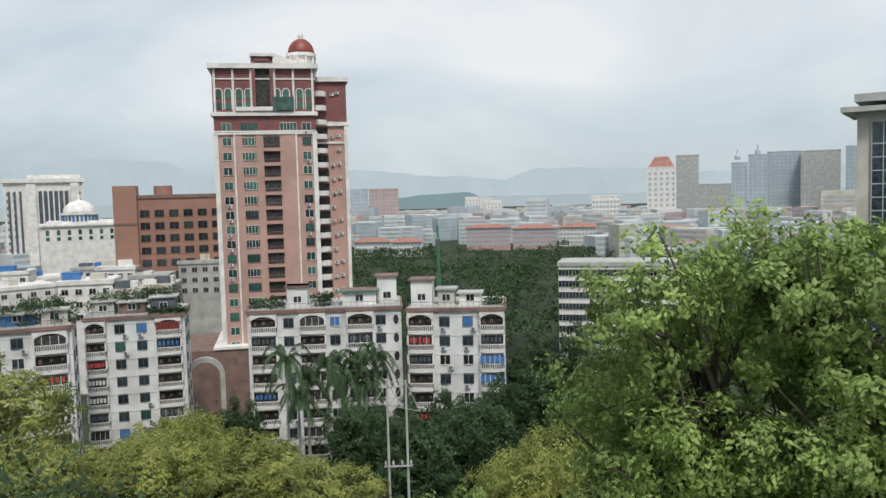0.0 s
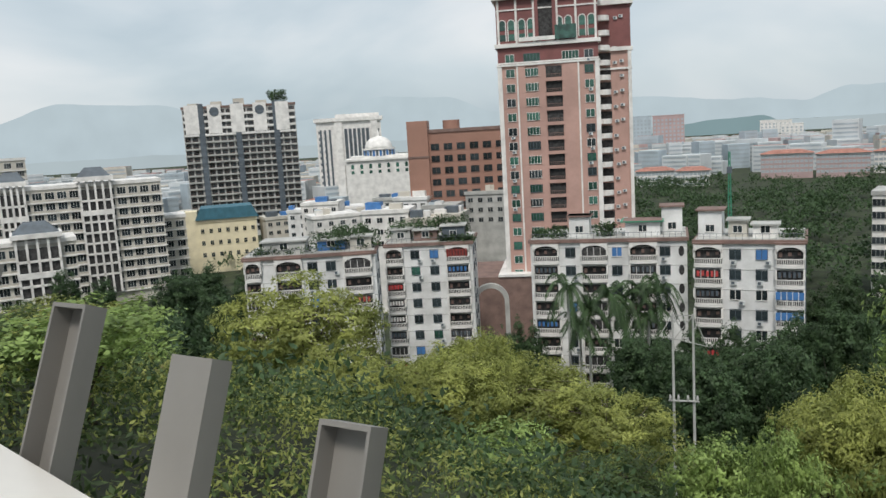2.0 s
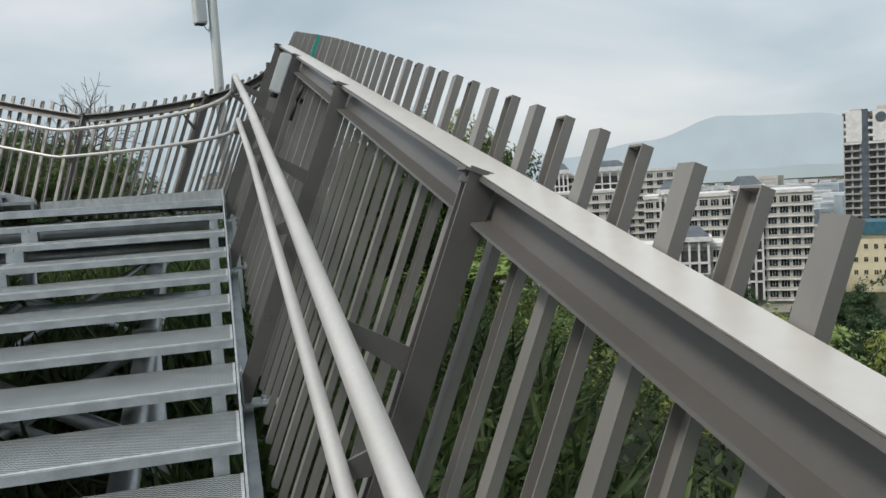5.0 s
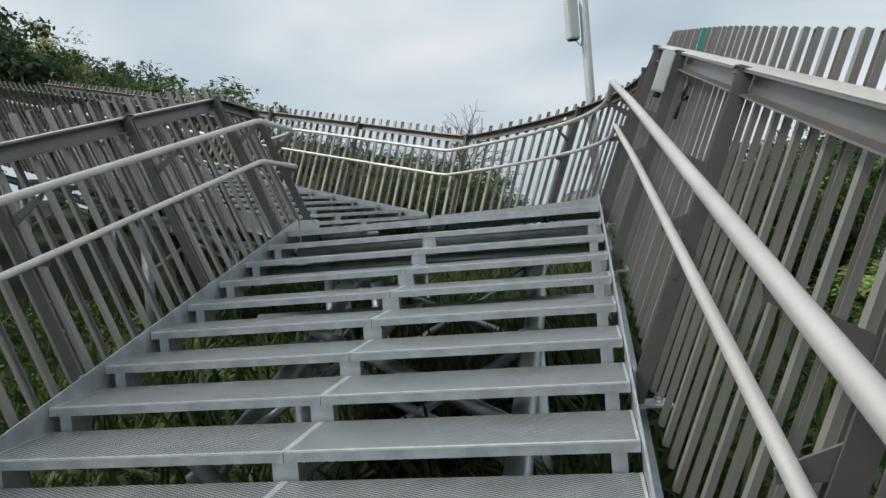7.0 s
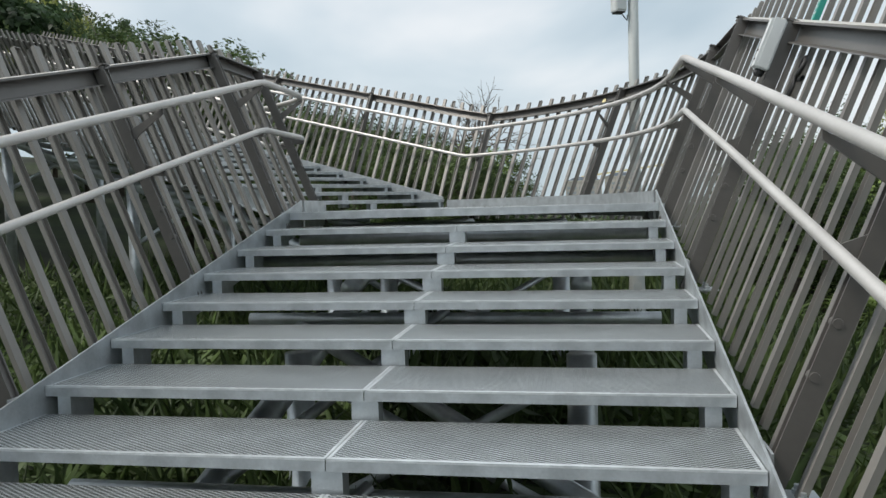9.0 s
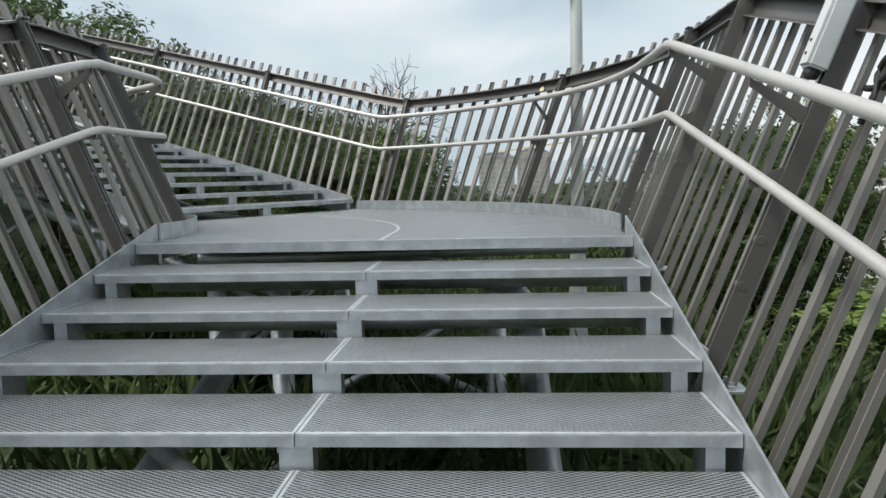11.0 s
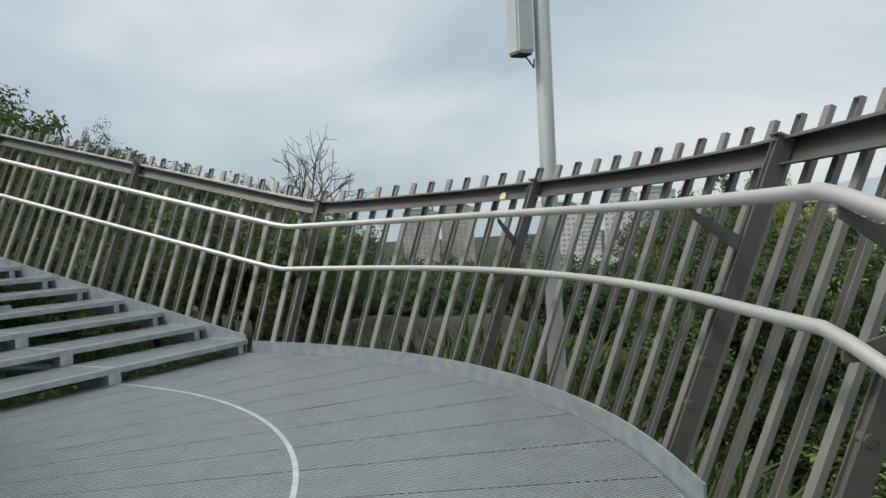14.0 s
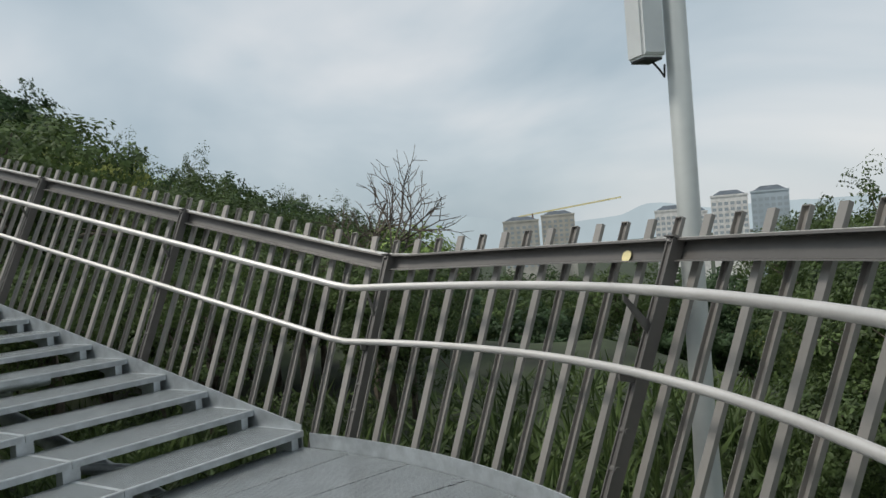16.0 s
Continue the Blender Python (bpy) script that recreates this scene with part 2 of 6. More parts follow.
def part(name, bm, mat, parent, label="", smooth=False, at=None):
    """Links a bmesh (or a ready mesh) as one mesh object under a thing or a part."""
    me = bm if isinstance(bm, bpy.types.Mesh) else mesh_of(name, bm, mat, smooth)
    ob = new(name, me)
    ob.parent = parent
    if at is not None:
        ob.matrix_basis = at
    if label:
        ob["label"] = label
    return ob


def single(name, bm, mat, label, category, group="", kind="", at=None, smooth=False):
    ob = new(name, mesh_of(name, bm, mat, smooth))
    if at is not None:
        ob.matrix_world = at
    return tagged(ob, label, category, group, kind)


def multi(name, pieces):
    """One mesh out of (bmesh, material) pairs."""
    verts, faces, mats, idx = [], [], [], []
    for bm, mat in pieces:
        bmesh.ops.recalc_face_normals(bm, faces=bm.faces[:])
        bm.verts.index_update()
        o = len(verts)
        verts += [v.co[:] for v in bm.verts]
        if mat not in mats:
            mats.append(mat)
        for f in bm.faces:
            faces.append([o + v.index for v in f.verts])
            idx.append(mats.index(mat))
        bm.free()
    me = bpy.data.meshes.new(name)
    me.from_pydata(verts, [], faces)
    for m in mats:
        me.materials.append(m)
    me.polygons.foreach_set("material_index", idx)
    return me


# ---- the plan of the walkway ----
RISE, GOING, WIDE = 0.1156, 0.4868, 2.8      # low, deep steps
SLOPE = RISE / GOING
S_BEND = 0.769                               # where the outer edge begins to curve
ARC_C, ARC_R, TURN = Vector((-S_BEND, -4.548, 0)), 4.548, radians(62)
S_ARC = S_BEND + ARC_R * TURN                   # outer length at which the second flight begins


def smooth01(a, b, v):
    v = min(1.0, max(0.0, (v - a) / (b - a)))
    return v * v * (3 - 2 * v)


def edge(s, side):
    """Point, heading and outward vector of the walkway's outer (side 1) or inner (side -1) edge at outer length s; s is 0 at the first landing's nosing."""
    y0 = 0.0 if side > 0 else -WIDE
    if s < S_BEND:
        return Vector((-s, y0, 0)), Vector((-1, 0, 0)), Vector((0, side, 0))
    r = ARC_R if side > 0 else ARC_R - WIDE
    a = min(s - S_BEND, ARC_R * TURN) / ARC_R
    if side < 0:
        r -= 0.06 * math.sin(math.pi * a / TURN)
    n = Vector((-math.sin(a), math.cos(a), 0))
    d = Vector((-math.cos(a), -math.sin(a), 0))
    return ARC_C + n * r + d * max(0.0, s - S_ARC), d, n * side


def level(s):
    """Height of the line through the nosings."""
    if s < 0:
        return SLOPE * s
    return SLOPE * max(0.0, s - S_ARC + GOING)


def rail_level(s, kink):
    """Height of the line that a rail follows: it runs level past the landing and climbs again from the kink on."""
    return SLOPE * s if s < 0 else SLOPE * max(0.0, s - kink)


def lean_of(s):
    return 0.40 + 0.04 * smooth01(0.5, 5.0, s)


def foot_off(s):
    return 0.112 - 0.012 * smooth01(-1.5, 1.2, s)


def beam_h(s):
    return 1.28


def hand_off(s, low):
    """How far outside the walkway's edge the handrails run."""
    return 0.206 - 0.018 * smooth01(-2.0, 0.0, s) + (0.09 if low else 0.196) * smooth01(0.6, 5.6, s)


def hand_rise(s):
    """How much higher the handrails run on the landing than on the flight below it."""
    return 0.037 * smooth01(0.1, 4.0, s)


def fin_h(s):
    """Fins stand proud of the beam, more so on the lower flight."""
    return beam_h(s) + 0.15 + 0.022 * smooth01(-6.0, -4.4, s) - 0.052 * smooth01(-2.6, 0.8, s)


BEAM_KINK, HAND_KINK = 5.34, 5.53


def rail_frame(s, side, h):
    """Point of the leaning rail plane at height h over the nosing line, with its out, up and along vectors."""
    p, d, n = edge(s, side)
    k = lean_of(s)
    up = Vector((0, 0, 1)) + n * k
    q = p + n * foot_off(s) + Vector((0, 0, rail_level(s, BEAM_KINK))) + up * h
    up.normalize()
    fwd = d
    out = fwd.cross(up) * side
    out = out.normalized()
    if out.dot(n) < 0:
        out = -out
    return q, out, up, fwd


def stations(a, b, step):
    n = max(1, round((b - a) / step))
    return [a + (b - a) * i / n for i in range(n + 1)]


def basis(q, x, y, z):
    m = Matrix((x, y, z)).transposed().to_4x4()
    m.translation = q
    return m


# ---- stairs and landing ----
N_UP = 26


def tread_mesh(name, length, depth=0.475, lip=0.037, th=0.004):
    """A folded plate: perforated top with a plain bright edge, a front lip with a return, and a shallow back lip."""
    top, lipm, rim = bmesh.new(), bmesh.new(), bmesh.new()
    box_into(top, 0.012, depth, 0.012, length - 0.012, -th, 0)
    box_into(rim, -0.004, 0.014, 0, length, -th, 0.003)
    box_into(rim, 0.014, depth, 0, 0.012, -th, 0.001)
    box_into(rim, 0.014, depth, length - 0.012, length, -th, 0.001)
    box_into(lipm, -0.006, 0.0, 0, length, -lip, -0.0045)
    box_into(lipm, -0.006, 0.03, 0, length, -lip - 0.004, -lip)
    box_into(lipm, depth - 0.004, depth, 0, length, -0.032, -th)
    return multi(name, [(top, M_grate), (lipm, M_galv), (rim, M_galv_edge)])


def flight(origin, heading, count, first, label):
    """Steps that climb along heading from origin (the outer end of the first nosing); y of each step runs to the inner side."""
    st = thing("staircase", label, "stairs", kind="structure")
    half = WIDE / 2 - 0.002
    me = tread_mesh("tread", half)
    inner = Vector((-heading.y, heading.x, 0))
    bm = bmesh.new()
    box_into(bm, 0.004, 0.075, -0.055, 0.055, -0.2, -0.042)
    stub = mesh_of("riser_block", bm, M_galv)
    bm = bmesh.new()
    box_into(bm, 0.004, 0.16, -0.03, 0.03, -0.2, -0.042)
    end_stub = mesh_of("end_block", bm, M_galv)
    for i in range(count):
        nose = origin + heading * (GOING * i) + Vector((0, 0, first + RISE * i))
        for j in range(2):
            part("tread", me, M_grate, st, at=basis(nose + inner * ((half + 0.004) * j), heading, inner, Vector((0, 0, 1))))
        for y, mesh in ((WIDE / 2, stub), (0.08, end_stub), (WIDE - 0.08, end_stub)):
            part("riser_block", mesh, M_galv, st, at=basis(nose + inner * y, heading, inner, Vector((0, 0, 1))))
    return st


N_DOWN = 24
stair_low = flight(Vector((GOING * N_DOWN, 0, 0)), Vector((-1, 0, 0)), N_DOWN, -RISE * N_DOWN, "open galvanised steel stairs with perforated treads below the landing")
p2, d2, n2 = edge(S_ARC, 1)
stair_high = flight(p2, d2, N_UP, RISE, "open galvanised steel stairs with perforated treads above the landing")


def stringer(st, s0, s1, side):
    """Side plate of a flight, a leaning flat with a bright top edge."""
    bm = bmesh.new()
    frames = []
    for s in stations(s0, s1, 0.5):
        p, d, n = edge(s, side)
        frames.append((p + Vector((0, 0, SLOPE * s if s < 0.31 else level(s))), n, Vector((0, 0, 1))))
    sweep_into(bm, frames, [(0.004, -0.21), (0.014, -0.21), (0.014, 0.03), (0.004, 0.03)])
    sweep_into(bm, [(o + n * 0.016, n, u) for o, n, u in frames], [(0, -0.20), (0.05, -0.20), (0.05, -0.19), (0, -0.19)])
    part("stringer", bm, M_galv, st)


for side in (1, -1):
    stringer(stair_low, -GOING * N_DOWN, 0.30, side)
    stringer(stair_high, S_ARC + 0.02, S_ARC + GOING * N_UP, side)

# landing of wedge-shaped perforated panels in two rings, with a toe plate round the curve
landing = thing("landing", "curved galvanised landing of perforated steel panels", "landing", kind="structure")


def sector(s0, s1, t0, t1):
    """A panel between two stations, from t0 to t1 across the width (0 outer, 1 inner)."""
    bm = bmesh.new()
    rows = []
    for s in stations(s0 + 0.005, s1 - 0.005, 0.2):
        po, _, _ = edge(s, 1)
        pi, _, _ = edge(s, -1)
        rows.append((po.lerp(pi, t0), po.lerp(pi, t1)))
    loop = [a for a, _ in rows] + [b for _, b in reversed(rows)]
    lo = [bm.verts.new(v + Vector((0, 0, -0.03))) for v in loop]
    hi = [bm.verts.new(v) for v in loop]
    bm.faces.new(hi)
    bm.faces.new(lo[::-1])
    for i in range(len(loop)):
        j = (i + 1) % len(loop)
        bm.faces.new((lo[i], lo[j], hi[j], hi[i]))
    return bm


cuts = stations(0.012, 0.9, 0.45) + stations(0.9, S_ARC + 0.1, 0.54)[1:]
for a, b in zip(cuts, cuts[1:]):
    for t0, t1 in ((0.0, 0.498), (0.502, 1.0)):
        part("panel", sector(a, b, t0, t1), M_grate, landing)
bm = bmesh.new()
strip = []
for s in stations(0.01, S_ARC, 0.15):
    po, d, n = edge(s, 1)
    strip.append((po.lerp(edge(s, -1)[0], 0.5), n, Vector((0, 0, 1))))
sweep_into(bm, strip, [(-0.012, -0.02), (0.012, -0.02), (0.012, 0.003), (-0.012, 0.003)])
part("seam_strip", bm, M_galv_edge, landing)
bm = bmesh.new()
box_into(bm, -0.004, 0.006, -WIDE, 0, -0.054, 0.001)
part("nosing", bm, M_galv, landing)
bm = bmesh.new()
box_into(bm, -0.010, 0.006, -WIDE, 0, 0.0015, 0.005)
part("nosing_edge", bm, M_galv_edge, landing, "brighter galvanised edge")
for name, side, s0, s1 in (("toe_plate", 1, 0.5, S_ARC - 0.05), ("toe_plate", -1, 0.35, S_ARC - 0.05)):
    bm = bmesh.new()
    fr = []
    for s in stations(s0, s1, 0.15):
        p, d, n = edge(s, side)
        fr.append((p, n, Vector((0, 0, 1))))
    sweep_into(bm, fr, [(0.006, -0.12), (0.016, -0.12), (0.016, 0.10), (0.006, 0.10)])
    part(name, bm, M_galv, landing)


# ---- railings ----
def fin_mesh(name, open_in):
    """A shallow folded steel fin, 1 m long and scaled to length: its hollow side, closed by a lip at the top, faces the path or away from it. x along, y out, z up."""
    bm = bmesh.new()
    w, dpt, t = 0.0245, 0.024, 0.003
    sg = 1 if open_in else -1
    y0 = 0.0 if open_in else dpt
    yb = y0 + sg * dpt                     # plane of the flat face
    for x0, x1 in ((-w, -w + t), (w - t, w)):
        box_into(bm, x0, x1, min(y0, yb), max(y0, yb), 0, 1)
    box_into(bm, -w + t, w - t, min(yb, yb - sg * t), max(yb, yb - sg * t), 0, 1)
    box_into(bm, -w + t, w - t, min(y0, yb - sg * t), max(y0, yb - sg * t), 0.9975, 1)
    return mesh_of(name, bm, M_paint2)


FIN_H0, HAND_H, LOW_H = -0.14, 1.03, 0.66
fin_a, fin_b = fin_mesh("fin_open", True), fin_mesh("fin_shut", False)


def railing(side, s0, s1, posts, label, pitch=0.159):
    rl = thing("railing", label, "railing", kind="structure")
    # top beam: a channel with a broad flat top flange
    st = stations(s0, s1, 0.22)
    fr = []
    for s in st:
        q, out, up, fwd = rail_frame(s, side, beam_h(s))
        flat = Vector((out.x, out.y, 0)).normalized()
        fr.append((q, flat, up))
    bm = bmesh.new()
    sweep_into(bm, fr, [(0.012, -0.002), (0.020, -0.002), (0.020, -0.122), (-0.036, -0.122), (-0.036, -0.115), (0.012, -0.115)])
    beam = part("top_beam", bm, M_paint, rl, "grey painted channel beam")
    # The flange takes its sky gleam from a paler colour.
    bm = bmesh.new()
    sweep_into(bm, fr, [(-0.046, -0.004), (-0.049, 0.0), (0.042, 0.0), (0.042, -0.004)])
    part("top_flange", bm, M_flange, beam, "top flange in grey paint lightened for sky gleam")
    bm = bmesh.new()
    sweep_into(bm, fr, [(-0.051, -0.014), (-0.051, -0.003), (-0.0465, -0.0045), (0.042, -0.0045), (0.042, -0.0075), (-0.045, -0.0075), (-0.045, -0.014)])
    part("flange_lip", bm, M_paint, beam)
    # handrails
    for h, nm in ((HAND_H, "handrail"), (LOW_H, "lower_handrail")):
        pts = []
        for s in stations(s0, s1, 0.14):
            p, d, n = edge(s, side)
            pts.append(p + n * hand_off(s, h == LOW_H) + Vector((0, 0, rail_level(s, HAND_KINK) + h + hand_rise(s))))
        bm = bmesh.new()
        tube_into(bm, pts, 0.025 if h == HAND_H else 0.022, 10)
        part(nm, bm, M_rail, rl, "satin stainless steel tube", smooth=True)
    # fins
    s, i = -6.009 - 36 * pitch - (0 if side > 0 else pitch), 0
    while s < s1:
        sf = s
        q, out, up, fwd = rail_frame(sf, side, FIN_H0)
        top = rail_frame(sf, side, fin_h(sf))[0]
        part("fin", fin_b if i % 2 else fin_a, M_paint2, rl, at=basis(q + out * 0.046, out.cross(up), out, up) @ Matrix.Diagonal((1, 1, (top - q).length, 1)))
        curve = 1.0 if side > 0 or not (S_BEND <= s < S_ARC) else 1.7 * ARC_R / (ARC_R - WIDE)
        pk = pitch if s < 0 or s > S_ARC else 0.178
        s += pk * curve
        i += 1
    # posts of two plates, their foot bolted to the stringer, and brackets to the handrails
    for s in posts:
        q0, out, up, fwd = rail_frame(s, side, -0.16)
        q1, _, _, _ = rail_frame(s, side, beam_h(s) - 0.01)
        hgt = (q1 - q0).length
        m = basis(q0, out.cross(up), out, up)
        bm = bmesh.new()
        for x in (-0.024, 0.016):
            box_into(bm, x, x + 0.008, -0.07, 0.0, 0, hgt)
        box_into(bm, -0.016, 0.016, -0.06, -0.052, 0.02, hgt - 0.02)
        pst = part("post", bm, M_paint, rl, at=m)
        bm = bmesh.new()
        box_into(bm, -0.034, 0.034, -0.085, 0.0, hgt - 0.014, hgt - 0.008)
        for yy in (-0.09,):
            lathe_into(bm, [(0.014, 0), (0.014, 0.012), (0.006, 0.014), (0.006, 0.022)], 8, (0.0, yy + 0.02, hgt - 0.04))
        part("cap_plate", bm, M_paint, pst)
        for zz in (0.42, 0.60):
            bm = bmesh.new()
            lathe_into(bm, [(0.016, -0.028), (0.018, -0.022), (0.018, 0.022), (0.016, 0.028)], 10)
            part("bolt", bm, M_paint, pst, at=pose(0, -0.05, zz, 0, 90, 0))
        p, d, n = edge(s, side)
        for h in (HAND_H, LOW_H):
            a = p + n * hand_off(s, h == LOW_H) + Vector((0, 0, rail_level(s, HAND_KINK) + h + hand_rise(s) - 0.02))
            b, _, _, _ = rail_frame(s, side, h - (0.19 if h == HAND_H else 0.02))
            b = b - out * 0.05
            bm = bmesh.new()
            w = d * 0.006
            drop = Vector((0, 0, 0.075))
            vs = [a - n * 0.02, b + drop * 0.4, b - drop * 0.6, a - n * 0.02 - Vector((0, 0, 0.03))]
            lo = [bm.verts.new(v - w) for v in vs]
            hi = [bm.verts.new(v + w) for v in vs]
            bm.faces.new(lo)
            bm.faces.new(hi[::-1])
            for k in range(4):
                bm.faces.new((lo[k], lo[(k + 1) % 4], hi[(k + 1) % 4], hi[k]))
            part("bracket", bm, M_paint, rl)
        # foot lug with two bolts
        f = p + n * 0.02 + Vector((0, 0, level(s) - 0.06))
        bm = bmesh.new()
        box_into(bm, -0.07, 0.07, 0.0, 0.16, -0.09, -0.08)
        box_into(bm, -0.07, 0.07, 0.0, 0.008, -0.09, 0.08)
        for bx in (-0.04, 0.04):
            lathe_into(bm, [(0.016, 0), (0.016, 0.014), (0.009, 0.016), (0.009, 0.03)], 8, (bx, 0.10, -0.08))
        part("foot_lug", bm, M_galv, rl, at=basis(f, d, n, Vector((0, 0, 1))) if side < 0 else basis(f, -d, n, Vector((0, 0, 1))))
    return rl


S_TOP = S_ARC + GOING * N_UP
outer_posts = [-10.9, -8.9, -7.1, -5.24, -3.3, -1.38, -0.09, 1.0, 3.13, 5.34] + [5.34 + 2.2 * i for i in range(1, 7)]
inner_posts = [-10.9, -9.3, -7.75, -6.2, -4.6, -3.05, -1.52, -0.05, 1.3, 4.2, S_ARC + 0.1] + [S_ARC + 0.1 + 1.5 * i for i in range(1, 8)]
railing(1, -11.7, S_TOP, outer_posts, "grey painted steel railing of leaning channel fins with two stainless handrails beside the stairs")
railing(-1, -11.7, S_TOP, inner_posts, "grey painted steel railing on the inner side of the turn")


# ---- steel tubes under the stairs ----
frame_under = thing("support_frame", "galvanised tubular steel frame under the stairs and landing", "support frame", kind="structure")


def tube(name, pts, r, mat=M_galv, parent=frame_under):
    bm = bmesh.new()
    tube_into(bm, pts, r, 12)
    return part(name, bm, mat, parent, smooth=True)


def under(s, t, drop):
    a, b = edge(s, 1)[0], edge(s, -1)[0]
    return a.lerp(b, t) + Vector((0, 0, level(s) - drop))


for t in (0.2, 0.8):
    tube("main_tube", [under(s, t, 0.62) for s in stations(-11.7, -0.3, 1.0)], 0.075)
    tube("main_tube", [under(s, t, 0.5) for s in stations(-0.3, S_ARC, 0.4)], 0.075)
    tube("main_tube", [under(s, t, 0.62) for s in stations(S_ARC, S_TOP, 1.0)], 0.075)
for i, s in enumerate([-10.5, -8.6, -6.7, -4.8, -2.9, -1.0, S_ARC + 1, S_ARC + 3, S_ARC + 5, S_ARC + 7]):
    tube("cross_tube", [under(s, 0.03, 0.45), under(s, 0.97, 0.45)], 0.04)
    if i not in (5, 9):
        tube("diagonal_tube", [under(s, 0.15, 0.5), under(s + 1.9, 0.85, 0.5)], 0.045)
        tube("diagonal_tube", [under(s, 0.85, 0.66), under(s + 1.9, 0.5, 0.40)], 0.03)
for s in (-9.0, -5.2, -1.4, 2.2, 5.4, S_ARC + 4, S_ARC + 8):
    for t in (0.2, 0.8):
        p = under(s, t, 0.5)
        tube("leg", [p, p + Vector((0, 0, -2.6))], 0.085)
    tube("brace", [under(s, 0.2, 1.5), under(s, 0.8, 0.6)], 0.035)
    tube("brace", [under(s, 0.8, 1.5), under(s, 0.2, 0.6)], 0.035)
tube("edge_beam", [(-0.12, -0.05, -0.22), (-0.12, -WIDE + 0.05, -0.22)], 0.07)
for s in (-0.6, 1.6, 3.4, 5.2):
    tube("cross_tube", [under(s, 0.0, 0.2), under(s, 1.0, 0.2)], 0.045)

# ---- lamp pole with a control box, outside the curve ----
POLE = Vector((-3.741, 0.08, 0))
pole = thing("lamp_pole", "tall pale grey steel pole outside the railing", "pole", (POLE.x, POLE.y, -6.3))
bm = bmesh.new()
lathe_into(bm, [(0.095, 0), (0.095, 5.2), (0.062, 6.6), (0.056, 14.0)], 20)
part("shaft", bm, M_pole, pole, smooth=True)
bm = bmesh.new()
box_into(bm, 0.06, 0.10, -0.05, 0.05, 5.05, 5.35)
part("access_hatch", bm, M_pole, pole)
cab = thing("control_box", "white enamelled control box strapped to a pole", "electrical box", (POLE.x + 0.02, POLE.y - 0.162, 2.225), 25)
bm = bmesh.new()
vs = box_into(bm, -0.075, 0.075, -0.075, 0.065, 0, 0.52)
bmesh.ops.bevel(bm, geom=bm.edges[:], offset=0.012, segments=2, affect="EDGES")
part("body", bm, M_white_metal, cab)
bm = bmesh.new()
box_into(bm, 0.075, 0.085, -0.065, 0.055, 0.02, 0.50)
part("door", bm, M_white_metal, cab)
bm = bmesh.new()
box_into(bm, -0.06, 0.06, -0.06, 0.05, -0.012, 0.0)
part("base_plate", bm, M_black, cab)
bm = bmesh.new()
tube_into(bm, [(0.0, 0.03, -0.01), (0.02, 0.06, -0.06), (0.0, 0.10, -0.09), (-0.02, 0.12, -0.02)], 0.006, 6)
part("cable", bm, M_black, cab)

# small round sticker on the beam, a junction box, cable coil and a sign on the stair railing
q, out, up, fwd = rail_frame(3.47, 1, beam_h(3.47) - 0.085)
bm = bmesh.new()
lathe_into(bm, [(0.034, 0), (0.034, 0.004)], 20)
single("round_sticker", bm, M_yellow, "small round pale yellow sticker on the railing beam", "sticker", at=basis(q - out * 0.0, up.cross(out), up, -out))

q, out, up, fwd = rail_frame(-1.38, 1, beam_h(-1.38) - 0.02)
jbox = thing("junction_box", "pale grey junction box fixed to a railing post", "electrical box")
m = basis(q - out * 0.071, out.cross(up), out, up)
bm = bmesh.new()
box_into(bm, -0.045, 0.045, -0.075, 0.0, -0.29, -0.01)
bmesh.ops.bevel(bm, geom=bm.edges[:], offset=0.008, segments=2, affect="EDGES")
part("body", bm, M_white_metal, jbox, at=m)
bm = bmesh.new()
box_into(bm, -0.038, 0.038, -0.081, -0.0755, -0.28, -0.02)
part("cover", bm, M_white_metal, jbox, at=m)
for zz in (-0.19, -0.24):
    bm = bmesh.new()
    lathe_into(bm, [(0.006, 0), (0.006, 0.004)], 8)
    part("screw", bm, M_black, jbox, at=m @ pose(-0.01, -0.081, zz, 90, 0, 0))
bm = bmesh.new()
lathe_into(bm, [(0.022, -0.322), (0.028, -0.31), (0.028, -0.29)], 10)
part("cable_gland", bm, M_black, jbox, at=m @ pose(0, -0.037, 0))
q, out, up, fwd = rail_frame(-1.58, 1, beam_h(-1.58) - 0.22)
m = basis(q + out * 0.02, out.cross(up), out, up)
bm = bmesh.new()
loop = [(0.065 * math.cos(0.4 * a - 1.2), 0.002 * a, 0.055 * math.sin(0.4 * a - 1.2)) for a in range(17)]
tube_into(bm, [m @ Vector(p) for p in [(0.02, 0.0, -0.20), (0.03, 0.0, -0.10)] + loop + [(-0.09, 0.03, -0.05), (-0.15, 0.035, -0.04)]], 0.012, 8)
single("cable_coil", bm, M_black, "loop of black cable tied to the railing fins", "cable", smooth=True)
q, out, up, fwd = rail_frame(-1.398, 1, beam_h(-1.398))
m = basis(q + out * 0.044, out.cross(up), out, up)
sign = thing("notice_sign", "narrow teal notice strip with pale print on a railing fin", "sign")
bm = bmesh.new()
box_into(bm, -0.0265, 0.0265, -0.004, 0.026, 0.0, 0.166)
part("plate", bm, M_teal, sign, at=m)
for i in range(3):
    bm = bmesh.new()
    box_into(bm, -0.02, 0.02 - 0.008 * (i % 2), -0.0055, -0.0042, 0.05 + 0.035 * i, 0.058 + 0.035 * i)
    part("print_bar", bm, M_white_metal, sign, at=m)


# ---- ground: one sheet, a hillside that falls to the city plain ----
EYE0 = Vector((7.4, 0.1, 0.0))
PLAIN = -48.0
